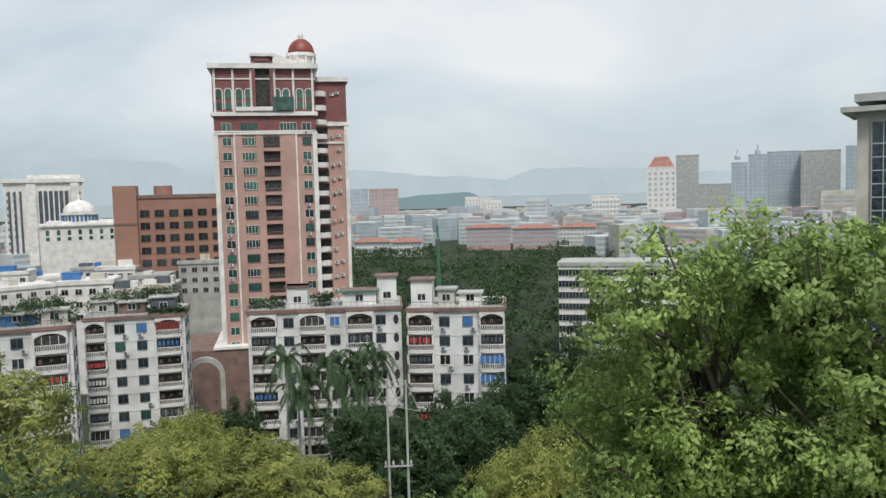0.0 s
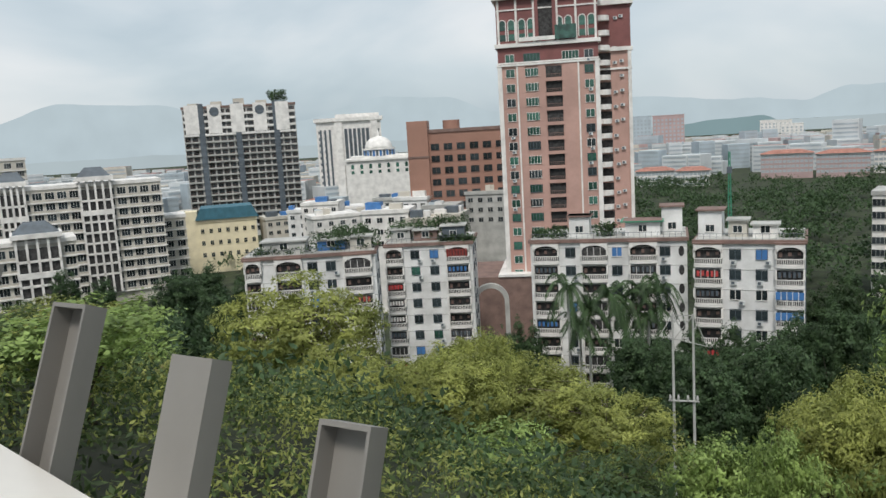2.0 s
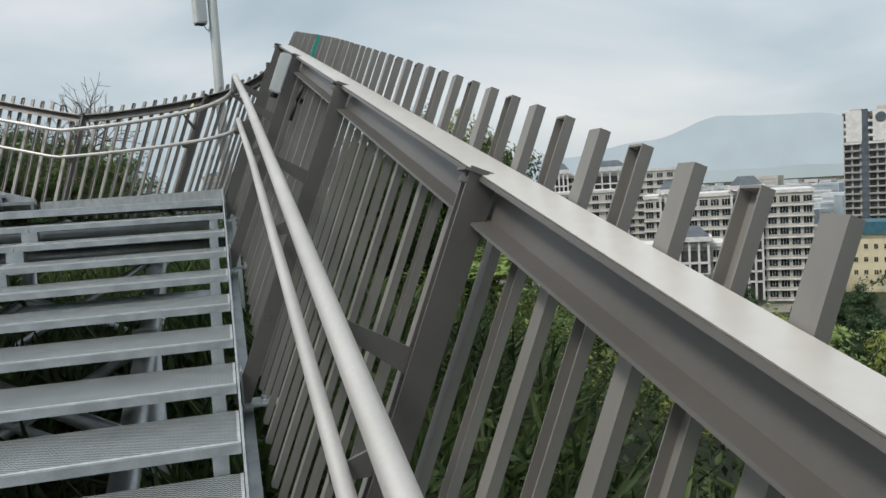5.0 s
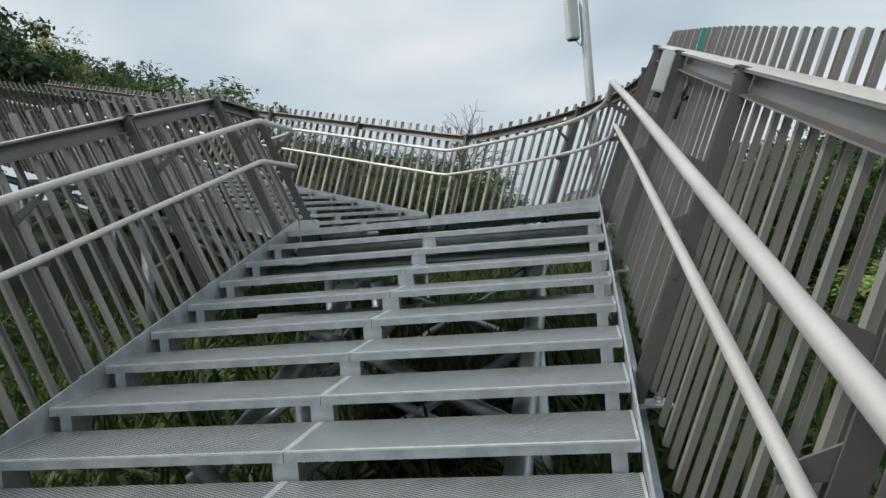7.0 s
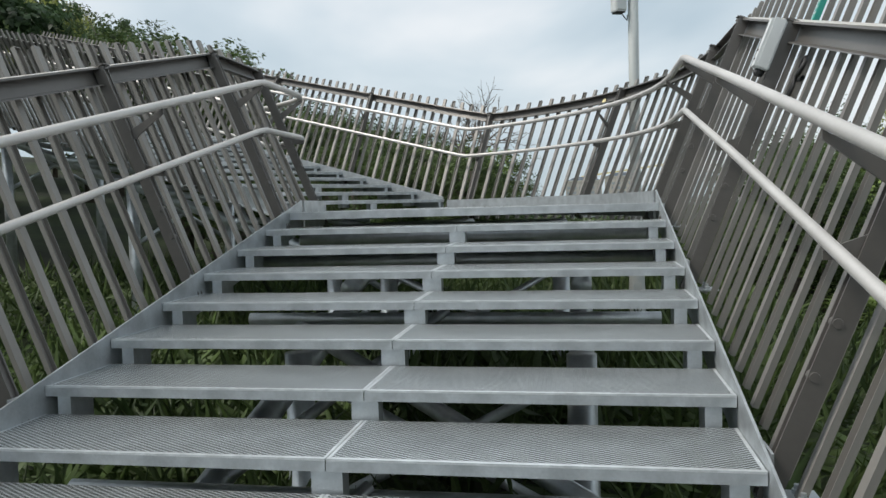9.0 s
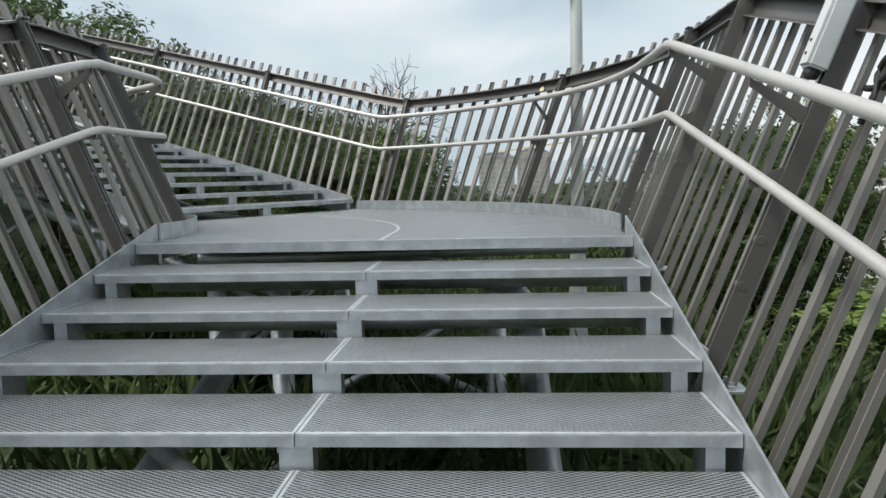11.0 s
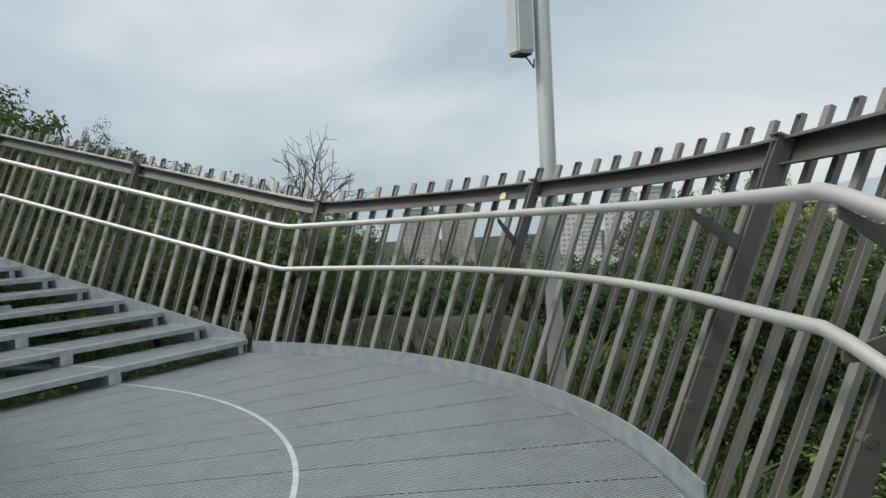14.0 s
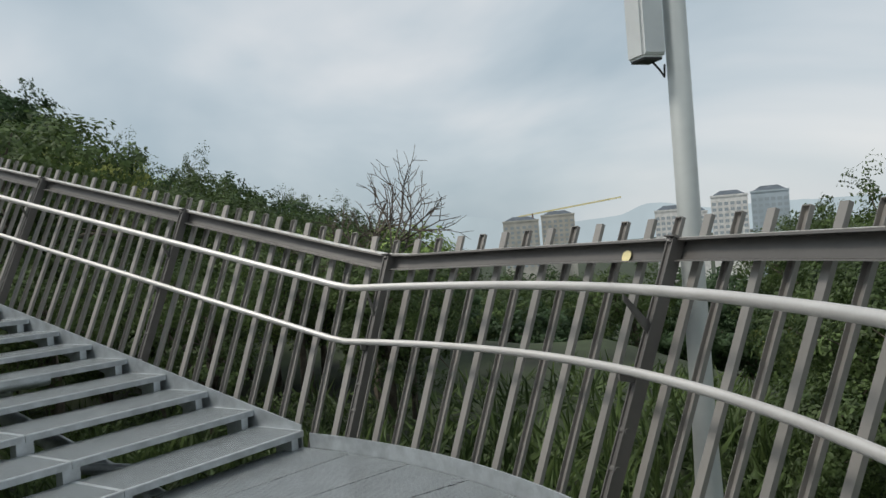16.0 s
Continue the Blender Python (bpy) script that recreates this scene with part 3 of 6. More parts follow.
AZ_GAIN, AZ_OFF = 0.974, -1.46


def plain_z(x, y):
    """The plain below the hill, which rises gently towards the far city."""
    d = math.hypot(x - EYE0.x, y - EYE0.y)
    az = math.degrees(math.atan2(x - EYE0.x, y - EYE0.y))
    rise = 0.0160 * smooth01(-92.0, -62.0, az) * (1 - smooth01(60.0, 90.0, az))
    return PLAIN + rise * min(d, 1400.0)


def ground_z(x, y):
    base = -1.75 - SLOPE * max(0.0, min(x, 14.0)) - 0.12 * max(0.0, x - 14)
    base -= 0.32 * max(0.0, min(y, 8) - 1.2) + 0.55 * max(0.0, y - 8)
    up = -(0.28 * x + 0.96 * y) - 15
    base += 0.17 * max(0.0, min(up, 90.0))
    west = max(0.0, -x - 22 - 0.6 * max(0.0, -y))
    base -= 0.35 * west
    base += 0.5 * noise.noise((x * 0.15, y * 0.15, 0.3)) + 0.15 * noise.noise((x * 0.6, y * 0.6, 5.1))
    return max(base, plain_z(x, y))


def ground_sheet():
    rad = [0.0] + [0.7 * 1.085 ** i for i in range(1, 112)]
    rad = [r for r in rad if r < 4700] + [4700.0]
    n = 120
    verts, faces = [(0.0, -1.0, ground_z(0, -1))], []
    for r in rad[1:]:
        for k in range(n):
            a = 2 * math.pi * k / n
            x, y = r * math.cos(a), -1 + r * math.sin(a)
            verts.append((x, y, ground_z(x, y)))
    for k in range(n):
        faces.append((0, 1 + k, 1 + (k + 1) % n))
    for i in range(len(rad) - 2):
        a, b = 1 + i * n, 1 + (i + 1) * n
        for k in range(n):
            faces.append((a + k, b + k, b + (k + 1) % n, a + (k + 1) % n))
    me = bpy.data.meshes.new("ground")
    me.from_pydata(verts, [], faces)
    me.polygons.foreach_set("use_smooth", [True] * len(me.polygons))
    me.materials.append(M_soil)
    return tagged(new("ground", me), "grassy hillside falling away to a wide city plain", "ground", kind="structure")


ground_sheet()


def at_az(az, d, z=None):
    """A place at compass angle az (0 is +y, clockwise) and distance d from the lookout; with no z, on the plain."""
    a, r = radians(AZ_GAIN * az + AZ_OFF), d / AZ_GAIN
    x, y = EYE0.x + r * math.sin(a), EYE0.y + r * math.cos(a)
    return (x, y, plain_z(x, y) if z is None else z)


def lift_el(az, el):
    """Elevation over the lookout's horizon, set right for the slope of the plain."""
    return 0.98 * el + 0.9 * smooth01(-92.0, -62.0, az)


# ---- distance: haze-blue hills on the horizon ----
# Backdrop colours glow, with the haze of distance mixed into them.
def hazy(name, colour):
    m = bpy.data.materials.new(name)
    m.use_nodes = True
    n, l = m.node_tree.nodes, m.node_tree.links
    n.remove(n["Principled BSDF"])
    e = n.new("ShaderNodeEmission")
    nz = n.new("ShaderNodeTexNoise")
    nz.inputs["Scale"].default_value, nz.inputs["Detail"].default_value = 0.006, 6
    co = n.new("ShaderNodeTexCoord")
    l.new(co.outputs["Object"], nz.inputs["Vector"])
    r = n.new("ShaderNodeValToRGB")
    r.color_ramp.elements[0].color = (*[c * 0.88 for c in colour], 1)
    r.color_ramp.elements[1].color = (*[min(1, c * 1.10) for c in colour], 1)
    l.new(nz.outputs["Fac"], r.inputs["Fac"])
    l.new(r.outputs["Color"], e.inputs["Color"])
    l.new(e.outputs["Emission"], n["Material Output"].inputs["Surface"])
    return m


def ridge(name, az0, az1, d, heights, mat, label, rough=0.12, seed=1.0):
    """A range of hills as a strip; heights are (angle, elevation) pairs, joined smoothly."""
    n = max(30, int((az1 - az0) * 3))
    verts, faces = [], []
    for i in range(n + 1):
        az = az0 + (az1 - az0) * i / n
        el = heights[0][1]
        for (a, ea), (b, eb) in zip(heights, heights[1:]):
            if a <= az <= b:
                el = ea + (eb - ea) * smooth01(a, b, az)
        if az > heights[-1][0]:
            el = heights[-1][1]
        el += rough * (noise.noise((az * 0.35, seed, 0)) + 0.5 * noise.noise((az * 1.1, seed, 3)))
        x, y, _ = at_az(az, d)
        verts += [(x, y, PLAIN - 2), (x, y, d / AZ_GAIN * math.tan(radians(lift_el(az, el))))]
    for i in range(n):
        faces.append((2 * i, 2 * i + 2, 2 * i + 3, 2 * i + 1))
    me = bpy.data.meshes.new(name)
    me.from_pydata(verts, [], faces)
    me.materials.append(mat)
    return tagged(new(name, me), label, "hills", kind="structure")


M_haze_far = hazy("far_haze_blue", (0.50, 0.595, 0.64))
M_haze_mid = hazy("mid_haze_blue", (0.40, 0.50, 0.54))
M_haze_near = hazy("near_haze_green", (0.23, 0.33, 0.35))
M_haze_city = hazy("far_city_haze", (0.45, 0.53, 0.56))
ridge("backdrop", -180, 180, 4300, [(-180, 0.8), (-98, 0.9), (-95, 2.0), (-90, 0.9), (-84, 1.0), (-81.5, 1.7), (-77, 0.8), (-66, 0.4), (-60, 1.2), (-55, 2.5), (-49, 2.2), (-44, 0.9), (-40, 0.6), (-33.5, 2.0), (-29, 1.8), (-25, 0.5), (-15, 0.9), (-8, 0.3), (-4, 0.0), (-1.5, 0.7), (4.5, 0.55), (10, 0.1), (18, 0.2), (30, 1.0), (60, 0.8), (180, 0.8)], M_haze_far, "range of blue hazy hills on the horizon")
# Added haze strip that covers the bare plain past the far houses.
ridge("backdrop", -75, 60, 1340, [(-75, -1.2), (-45, -1.2), (-43, -1.0), (-38, -1.15), (-20, -1.2), (0, -1.25), (60, -1.2)], M_haze_city, "glowing strip of painted haze behind the far city", 0.08, 7.0)
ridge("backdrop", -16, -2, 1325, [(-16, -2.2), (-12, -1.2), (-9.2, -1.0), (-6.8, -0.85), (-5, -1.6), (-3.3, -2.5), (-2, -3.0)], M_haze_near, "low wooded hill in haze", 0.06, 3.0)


# ---- building kit ----
KIT = {}


def window_mesh(w, h, frame_mat, glass, bars=1, sill=True):
    """A window centred on x, its foot at z 0; front towards -y, frame proud of the wall, pane set back in it."""
    key = ("w", w, h, frame_mat.name, glass.name, bars, sill)
    if key not in KIT:
        t, b = 0.07, 0.035
        xs = [-w / 2 - t, -w / 2]
        for i in range(bars):
            x = -w / 2 + w * (i + 1) / (bars + 1)
            xs += [x - b, x + b]
        xs += [w / 2, w / 2 + t]
        zs = [-t, 0.0, h, h + t]
        depth_of = lambda i, k: -0.03 if (k == 1 and i % 2 == 1) else (-0.15 if k == 0 and sill else -0.10)
        nx, nz = len(xs) - 1, 3
        verts, faces, idx, known = [], [], [], {}

        def vert(x, y, z):
            q = (round(x, 4), round(y, 4), round(z, 4))
            if q not in known:
                known[q] = len(verts)
                verts.append(q)
            return known[q]

        for i in range(nx):
            for k in range(nz):
                y = depth_of(i, k)
                faces.append([vert(xs[i], y, zs[k]), vert(xs[i + 1], y, zs[k]), vert(xs[i + 1], y, zs[k + 1]), vert(xs[i], y, zs[k + 1])])
                idx.append(1 if (k == 1 and i % 2 == 1) else 0)
                yr = depth_of(i + 1, k) if i + 1 < nx else 0.0
                yu = depth_of(i, k + 1) if k + 1 < nz else 0.0
                if yr != y:
                    faces.append([vert(xs[i + 1], y, zs[k]), vert(xs[i + 1], yr, zs[k]), vert(xs[i + 1], yr, zs[k + 1]), vert(xs[i + 1], y, zs[k + 1])])
                    idx.append(0)
                if yu != y:
                    faces.append([vert(xs[i], y, zs[k + 1]), vert(xs[i + 1], y, zs[k + 1]), vert(xs[i + 1], yu, zs[k + 1]), vert(xs[i], yu, zs[k + 1])])
                    idx.append(0)
                if i == 0:
                    faces.append([vert(xs[0], 0.0, zs[k]), vert(xs[0], y, zs[k]), vert(xs[0], y, zs[k + 1]), vert(xs[0], 0.0, zs[k + 1])])
                    idx.append(0)
                if k == 0:
                    faces.append([vert(xs[i], 0.0, zs[0]), vert(xs[i + 1], 0.0, zs[0]), vert(xs[i + 1], y, zs[0]), vert(xs[i], y, zs[0])])
                    idx.append(0)
        me = bpy.data.meshes.new("window")
        me.from_pydata(verts, [], faces)
        me.materials.append(frame_mat)
        me.materials.append(glass)
        me.polygons.foreach_set("material_index", idx)
        KIT[key] = me
    return KIT[key]


def balcony_mesh(w, h, wall_mat, deep=0.9, arch=False, inside=None, glazed=False):
    """A projecting balcony: slab, baluster front, near-black sheet as the shaded opening behind, and an arched head
    when it is on the top floor.
    """
    key = ("b", w, h, wall_mat.name, deep, arch, glazed)
    if key not in KIT:
        f, g, k = bmesh.new(), bmesh.new(), bmesh.new()
        bow = [(-w / 2, 0.0), (-w / 2, -deep * 0.75), (-w / 4, -deep * 0.97), (0, -deep), (w / 4, -deep * 0.97), (w / 2, -deep * 0.75), (w / 2, 0.0)]
        prism_into(f, bow[::-1], -0.28, -0.02)
        prism_into(f, [(x, y) for x, y in bow][::-1], 0.0, 0.12)
        fr = [(Vector((x, y, 0.95)), Vector((0, 1, 0)), Vector((0, 0, 1))) for x, y in bow]
        sweep_into(f, fr, [(-0.06, 0), (0.06, 0), (0.06, 0.13), (-0.06, 0.13)])
        n = max(7, int(w / 0.28))
        for i in range(n):
            u = (i + 0.5) / n
            x = -w / 2 + w * u
            y = -deep * (0.75 + 0.25 * (1 - (2 * u - 1) ** 2)) + 0.0
            box_into(f, x - 0.055, x + 0.055, y, y + 0.1, 0.12, 0.95)
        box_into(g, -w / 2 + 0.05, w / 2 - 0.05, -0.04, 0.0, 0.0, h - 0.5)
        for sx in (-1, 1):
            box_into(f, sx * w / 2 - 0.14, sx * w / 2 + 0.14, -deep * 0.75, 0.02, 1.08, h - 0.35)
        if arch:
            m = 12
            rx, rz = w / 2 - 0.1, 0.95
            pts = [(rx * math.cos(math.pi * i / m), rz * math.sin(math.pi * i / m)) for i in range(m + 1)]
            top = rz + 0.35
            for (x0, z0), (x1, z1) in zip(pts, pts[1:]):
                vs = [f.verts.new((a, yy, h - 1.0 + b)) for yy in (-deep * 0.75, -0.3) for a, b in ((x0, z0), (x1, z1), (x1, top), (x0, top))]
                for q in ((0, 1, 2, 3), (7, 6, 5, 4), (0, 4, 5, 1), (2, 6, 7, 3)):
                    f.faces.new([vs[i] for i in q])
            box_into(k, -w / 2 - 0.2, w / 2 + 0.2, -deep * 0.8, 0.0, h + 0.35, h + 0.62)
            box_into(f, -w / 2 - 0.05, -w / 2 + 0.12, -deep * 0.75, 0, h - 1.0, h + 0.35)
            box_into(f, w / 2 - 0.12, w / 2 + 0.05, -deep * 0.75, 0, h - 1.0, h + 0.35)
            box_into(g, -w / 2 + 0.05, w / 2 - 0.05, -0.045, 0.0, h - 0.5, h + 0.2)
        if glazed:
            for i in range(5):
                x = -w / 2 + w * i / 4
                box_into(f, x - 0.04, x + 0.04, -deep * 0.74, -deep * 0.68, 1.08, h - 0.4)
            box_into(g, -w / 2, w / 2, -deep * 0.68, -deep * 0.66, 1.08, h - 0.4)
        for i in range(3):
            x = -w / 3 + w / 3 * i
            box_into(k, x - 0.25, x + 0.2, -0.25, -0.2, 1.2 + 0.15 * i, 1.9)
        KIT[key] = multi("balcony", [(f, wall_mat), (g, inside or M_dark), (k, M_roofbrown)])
    return KIT[key]


def ac_mesh():
    if "ac" not in KIT:
        b, k = bmesh.new(), bmesh.new()
        box_into(b, -0.42, 0.42, -0.42, -0.08, 0, 0.58)
        box_into(b, -0.40, -0.34, -0.08, 0.0, -0.1, 0.0)
        box_into(b, 0.34, 0.40, -0.08, 0.0, -0.1, 0.0)
        box_into(k, -0.32, 0.12, -0.43, -0.42, 0.08, 0.5)
        KIT["ac"] = multi("air_conditioner", [(b, M_white_metal), (k, M_slate)])
    return KIT["ac"]


def put(parent, name, me, x, y, z, rz=0.0, label=""):
    return part(name, me, None, parent, label, at=pose(x, y, z, 0, 0, rz))


def slab(parent, name, mat, x0, x1, y0, y1, z0, z1, label=""):
    bm = bmesh.new()
    box_into(bm, x0, x1, y0, y1, z0, z1)
    return part(name, bm, mat, parent, label)


def white_block(az0, az1, d0, d1, top, depth, cols, floors, label, fh=3.0, rng=random.Random(3)):
    """White tiled apartment house with bowed balconies; d0 and d1 are the distances of its left and right corner."""
    a, b = Vector(at_az(az0, d0)), Vector(at_az(az1, d1))
    w = (b - a).length
    rz = math.degrees(math.atan2(b.y - a.y, b.x - a.x))
    hs = thing("apartment_building", label, "apartment building", a, rz, group="white apartment houses")
    H = top - PLAIN
    slab(hs, "wall", M_white, 0, w, 0, depth, 0, H - 0.9)
    for i in range(floors):
        slab(hs, "string_course", M_concrete, -0.04, w + 0.04, -0.05, 0.0, H - 1.35 - fh * (i + 1) + 2.55, H - 1.35 - fh * (i + 1) + 2.63)
    slab(hs, "parapet", M_roofbrown, -0.3, w + 0.3, -0.35, depth, H - 0.9, H - 0.35)
    slab(hs, "roof", M_concrete, 0.1, w - 0.1, 0.1, depth - 0.1, H - 0.35, H - 0.2)
    for i in range(floors):
        z = H - 1.35 - fh * (i + 1) + 0.35
        for kind, u, bw in cols:
            x = u * w
            if kind == "B":
                glazed = rng.random() < 0.16
                put(hs, "balcony", balcony_mesh(round(bw * w, 1), 2.75, M_trim, 1.1, arch=(i == 0), glazed=glazed), x, 0, z)
                if rng.random() < 0.3 and i:
                    bm = bmesh.new()
                    for q in range(5):
                        cx = -bw * w * 0.35 + bw * w * 0.17 * q
                        box_into(bm, cx - 0.2, cx + 0.17, -0.62, -0.6, 1.3 + 0.1 * rng.random(), 2.15)
                    part("laundry", bm, rng.choice((M_clothA, M_trim, M_bluetin, M_slate)), hs, "washing on a line", at=pose(x, -0.2, z))
            elif kind == "W":
                g = M_glass if rng.random() < 0.8 else (M_bluetin if rng.random() < 0.6 else M_green)
                put(hs, "window", window_mesh(1.5, 1.5, M_trim if rng.random() < 0.3 else M_slate, g, 1), x, 0, z + 0.8)
                if rng.random() < 0.55:
                    put(hs, "air_conditioner", ac_mesh(), x + rng.choice((-0.2, 0.9)), 0, z + 0.05)
            elif kind == "S":
                bm = bmesh.new()
                lathe_into(bm, [(0.85, 0), (0.85, 0.06)], 16)
                part("stair_opening", bm, M_dark, hs, at=pose(x, 0.0, z + 1.5, 90, 0, 0) @ Matrix.Diagonal((0.5, 0.95, 1, 1)))
        # end wall windows
        for q, yy in enumerate((3.0, 7.5)):
            if rng.random() < 0.8:
                put(hs, "window", window_mesh(1.2, 1.4, M_slate, M_bluetin if rng.random() < 0.3 else M_glass, 1), w, yy, z + 0.8, 90)
    return hs, w, H


wb2, w2, h2 = white_block(-23.06, -11.8, 126, 124, -19.7, 12, [("B", .105, .165), ("W", .265, 0), ("B", .42, .165), ("W", .565, 0), ("B", .73, .17), ("W", .865, 0), ("S", .965, 0)], 9, "white tiled apartment house with arched bowed balconies and roof sheds")
wb3, w3, h3 = white_block(-11.3, -4.06, 119, 118, -19.3, 12, [("B", .13, .26), ("W", .38, 0), ("W", .62, 0), ("B", .87, .25)], 9, "white tiled apartment house with glazed corner balconies", 3.0, random.Random(8))
wb1, w1, h1 = white_block(-44.3, -34.7, 129, 126, -19.9, 12, [("B", .07, .12), ("B", .34, .2), ("W", .52, 0), ("W", .66, 0), ("B", .865, .21)], 8, "white tiled apartment house with rooftop gardens", 3.0, random.Random(11))
wb4, w4, h4 = white_block(-33.9, -27.4, 140, 138, -21.2, 12, [("B", .1, .2), ("W", .34, 0), ("W", .56, 0), ("B", .83, .26)], 9, "white tiled apartment house with red timber balcony shutters", 3.0, random.Random(21))
# red shutters on the top corner balcony
for i in range(7):
    slab(wb4, "shutter_slat", M_shutter, w4 * .83 - 1.9 + 0.55 * i, w4 * .83 - 1.5 + 0.55 * i, -0.98, -0.9, h4 - 3.0, h4 - 1.6)
# blue glazed bay on the corner of the second house
for k in (2, 3):
    zz = h3 - 1.35 - 3 * (k + 1) + 0.35
    slab(wb3, "bay_window", M_bluetin, w3 * .87 - 1.9, w3 * .87 + 1.9, -1.16, -1.0, zz + 1.2, zz + 2.3, "blue glazed balcony screen")
    for q in range(6):
        slab(wb3, "mullion", M_trim, w3 * .87 - 1.95 + 0.76 * q, w3 * .87 - 1.85 + 0.76 * q, -1.2, -1.16, zz + 0.2, zz + 2.5)
# roof huts, water tanks and awnings
for hs, x0, x1, y0, y1, ht, mat, nm in (
        (wb2, 6.2, 9.5, 2, 5, 3.2, M_white, "roof_hut"), (wb2, 6.0, 9.7, 1.8, 5.2, 0.25, M_greenroof, "awning"), (wb2, 15.2, 20.6, 1.5, 5.5, 2.2, M_white, "roof_hut"), (wb2, 14.5, 21.2, 1.0, 5.8, 0.2, M_greenroof, "awning"),
        (wb2, 20.8, 24.0, 4, 8, 4.2, M_white, "stair_head"), (wb3, 0.2, 3.6, 3, 7, 3.8, M_white, "stair_head"), (wb3, 4.6, 7.2, 2, 5, 2.4, M_beige, "roof_hut"), (wb3, 8.0, 11.4, 1.5, 4.5, 1.8, M_trim, "roof_hut"),
        (wb4, 1.0, 4.5, 1.5, 5, 2.2, M_concrete, "roof_hut"), (wb4, 10.5, 14.5, 1.0, 5, 2.5, M_slate, "roof_hut"), (wb4, 5.2, 9.5, 1.5, 4, 1.9, M_roofbrown, "roof_hut"),
        (wb1, 3.0, 10.0, 1.5, 6, 1.9, M_concrete, "roof_hut"), (wb1, 12.0, 16.5, 2, 6, 1.6, M_bluetin, "roof_hut"), (wb1, 17.5, 21.0, 1.2, 4, 2.0, M_beige, "roof_hut")):
    H = {wb1: h1, wb2: h2, wb3: h3, wb4: h4}[hs]
    lift = 3.2 if nm == "awning" and mat is M_greenroof and x0 == 6.0 else (2.2 if nm == "awning" else 0)
    slab(hs, nm, mat, x0, x1, y0, y1, H - 0.2 + lift, H - 0.2 + lift + ht)
    if nm != "awning":
        slab(hs, "hut_roof", M_roofbrown if mat is M_white else M_concrete, x0 - 0.35, x1 + 0.35, y0 - 0.35, y1 + 0.3, H - 0.2 + ht, H + 0.05 + ht)
        put(hs, "window", window_mesh(1.2, 1.0, M_trim, M_glass, 1), (x0 + x1) / 2, y0, H + 0.5)
for hs, H, w in ((wb2, h2, w2), (wb3, h3, w3), (wb1, h1, w1), (wb4, h4, w4)):
    bm = bmesh.new()
    for i in range(int(w / 0.9)):
        tube_into(bm, [(0.4 + 0.9 * i, 0.05, H - 0.35), (0.4 + 0.9 * i, 0.05, H + 0.55)], 0.03, 5)
    tube_into(bm, [(0.2, 0.05, H + 0.55), (w - 0.2, 0.05, H + 0.55)], 0.035, 5)
    part("roof_rail", bm, M_slate, hs)

# ---- the rose tiled tower ----
tw = thing("apartment_tower", "tall rose tiled apartment tower with white pilasters and maroon crown", "apartment tower", at_az(-24.8, 165), 21.2)
TW, TH = 20.6, 71.8
fh = 3.02
slab(tw, "wall", M_brick, 0, TW, 0, 18, 0, TH - 9)
slab(tw, "crown_wall", M_maroon, -0.05, TW + 0.05, -0.05, 18, TH - 9, TH)
slab(tw, "cornice", M_trim, -0.8, TW + 0.8, -0.9, 18.5, TH, TH + 1.0)
slab(tw, "cornice", M_trim, -0.5, TW + 0.5, -0.6, 18.5, TH - 9.6, TH - 8.8)
slab(tw, "string_course", M_trim, -0.3, TW + 0.3, -0.4, 18.2, TH - 13.4, TH - 13.0)
slab(tw, "dark_band", M_maroon, 0.02, TW - 0.02, -0.02, 0.5, TH - 13.0, TH - 9.6)
for u in (0.015, 0.19, 0.80, 0.985):
    slab(tw, "pilaster", M_trim, u * TW - (0.45 if u in (.015, .985) else .16), u * TW + (0.45 if u in (.015, .985) else .16), -0.35, 0.0, 0, TH - 13.4)
for u0, u1 in ((0.40, 0.47), (0.64, 0.80), (0.2, 0.27)):
    slab(tw, "bay_wall", M_brick, u0 * TW, u1 * TW, -0.25, 0, 0, TH - 13.4)
rng = random.Random(5)
for i in range(20):
    z = TH - 12.6 - fh * i
    for u, ww, bars in ((0.12, 1.7, 1), (0.34, 3.3, 4), (0.725, 3.3, 4), (0.905, 1.7, 1)):
        put(tw, "window", window_mesh(ww, 1.55, M_trim if rng.random() < .7 else M_slate, M_green if rng.random() < 0.75 else M_glass, bars), u * TW, -0.02, z)
        if rng.random() < 0.5 and ww < 2:
            put(tw, "air_conditioner", ac_mesh(), u * TW + rng.uniform(-.3, .3), 0, z - 0.75)
    if i:
        # Flat near-black slab paints the loggia's shade.
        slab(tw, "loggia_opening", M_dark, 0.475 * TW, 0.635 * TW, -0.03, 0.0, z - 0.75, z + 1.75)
        slab(tw, "loggia_parapet", M_brick, 0.47 * TW, 0.64 * TW, -0.55, -0.45, z - 1.25, z - 0.55)
        bm = bmesh.new()
        for q in range(9):
            tube_into(bm, [(0.478 * TW + 0.4 * q, -0.5, z - 0.55), (0.478 * TW + 0.4 * q, -0.5, z + 0.15)], 0.04, 4)
        box_into(bm, 0.475 * TW, 0.635 * TW, -0.53, -0.47, z + 0.12, z + 0.2)
        part("loggia_rail", bm, M_roofbrown, tw)


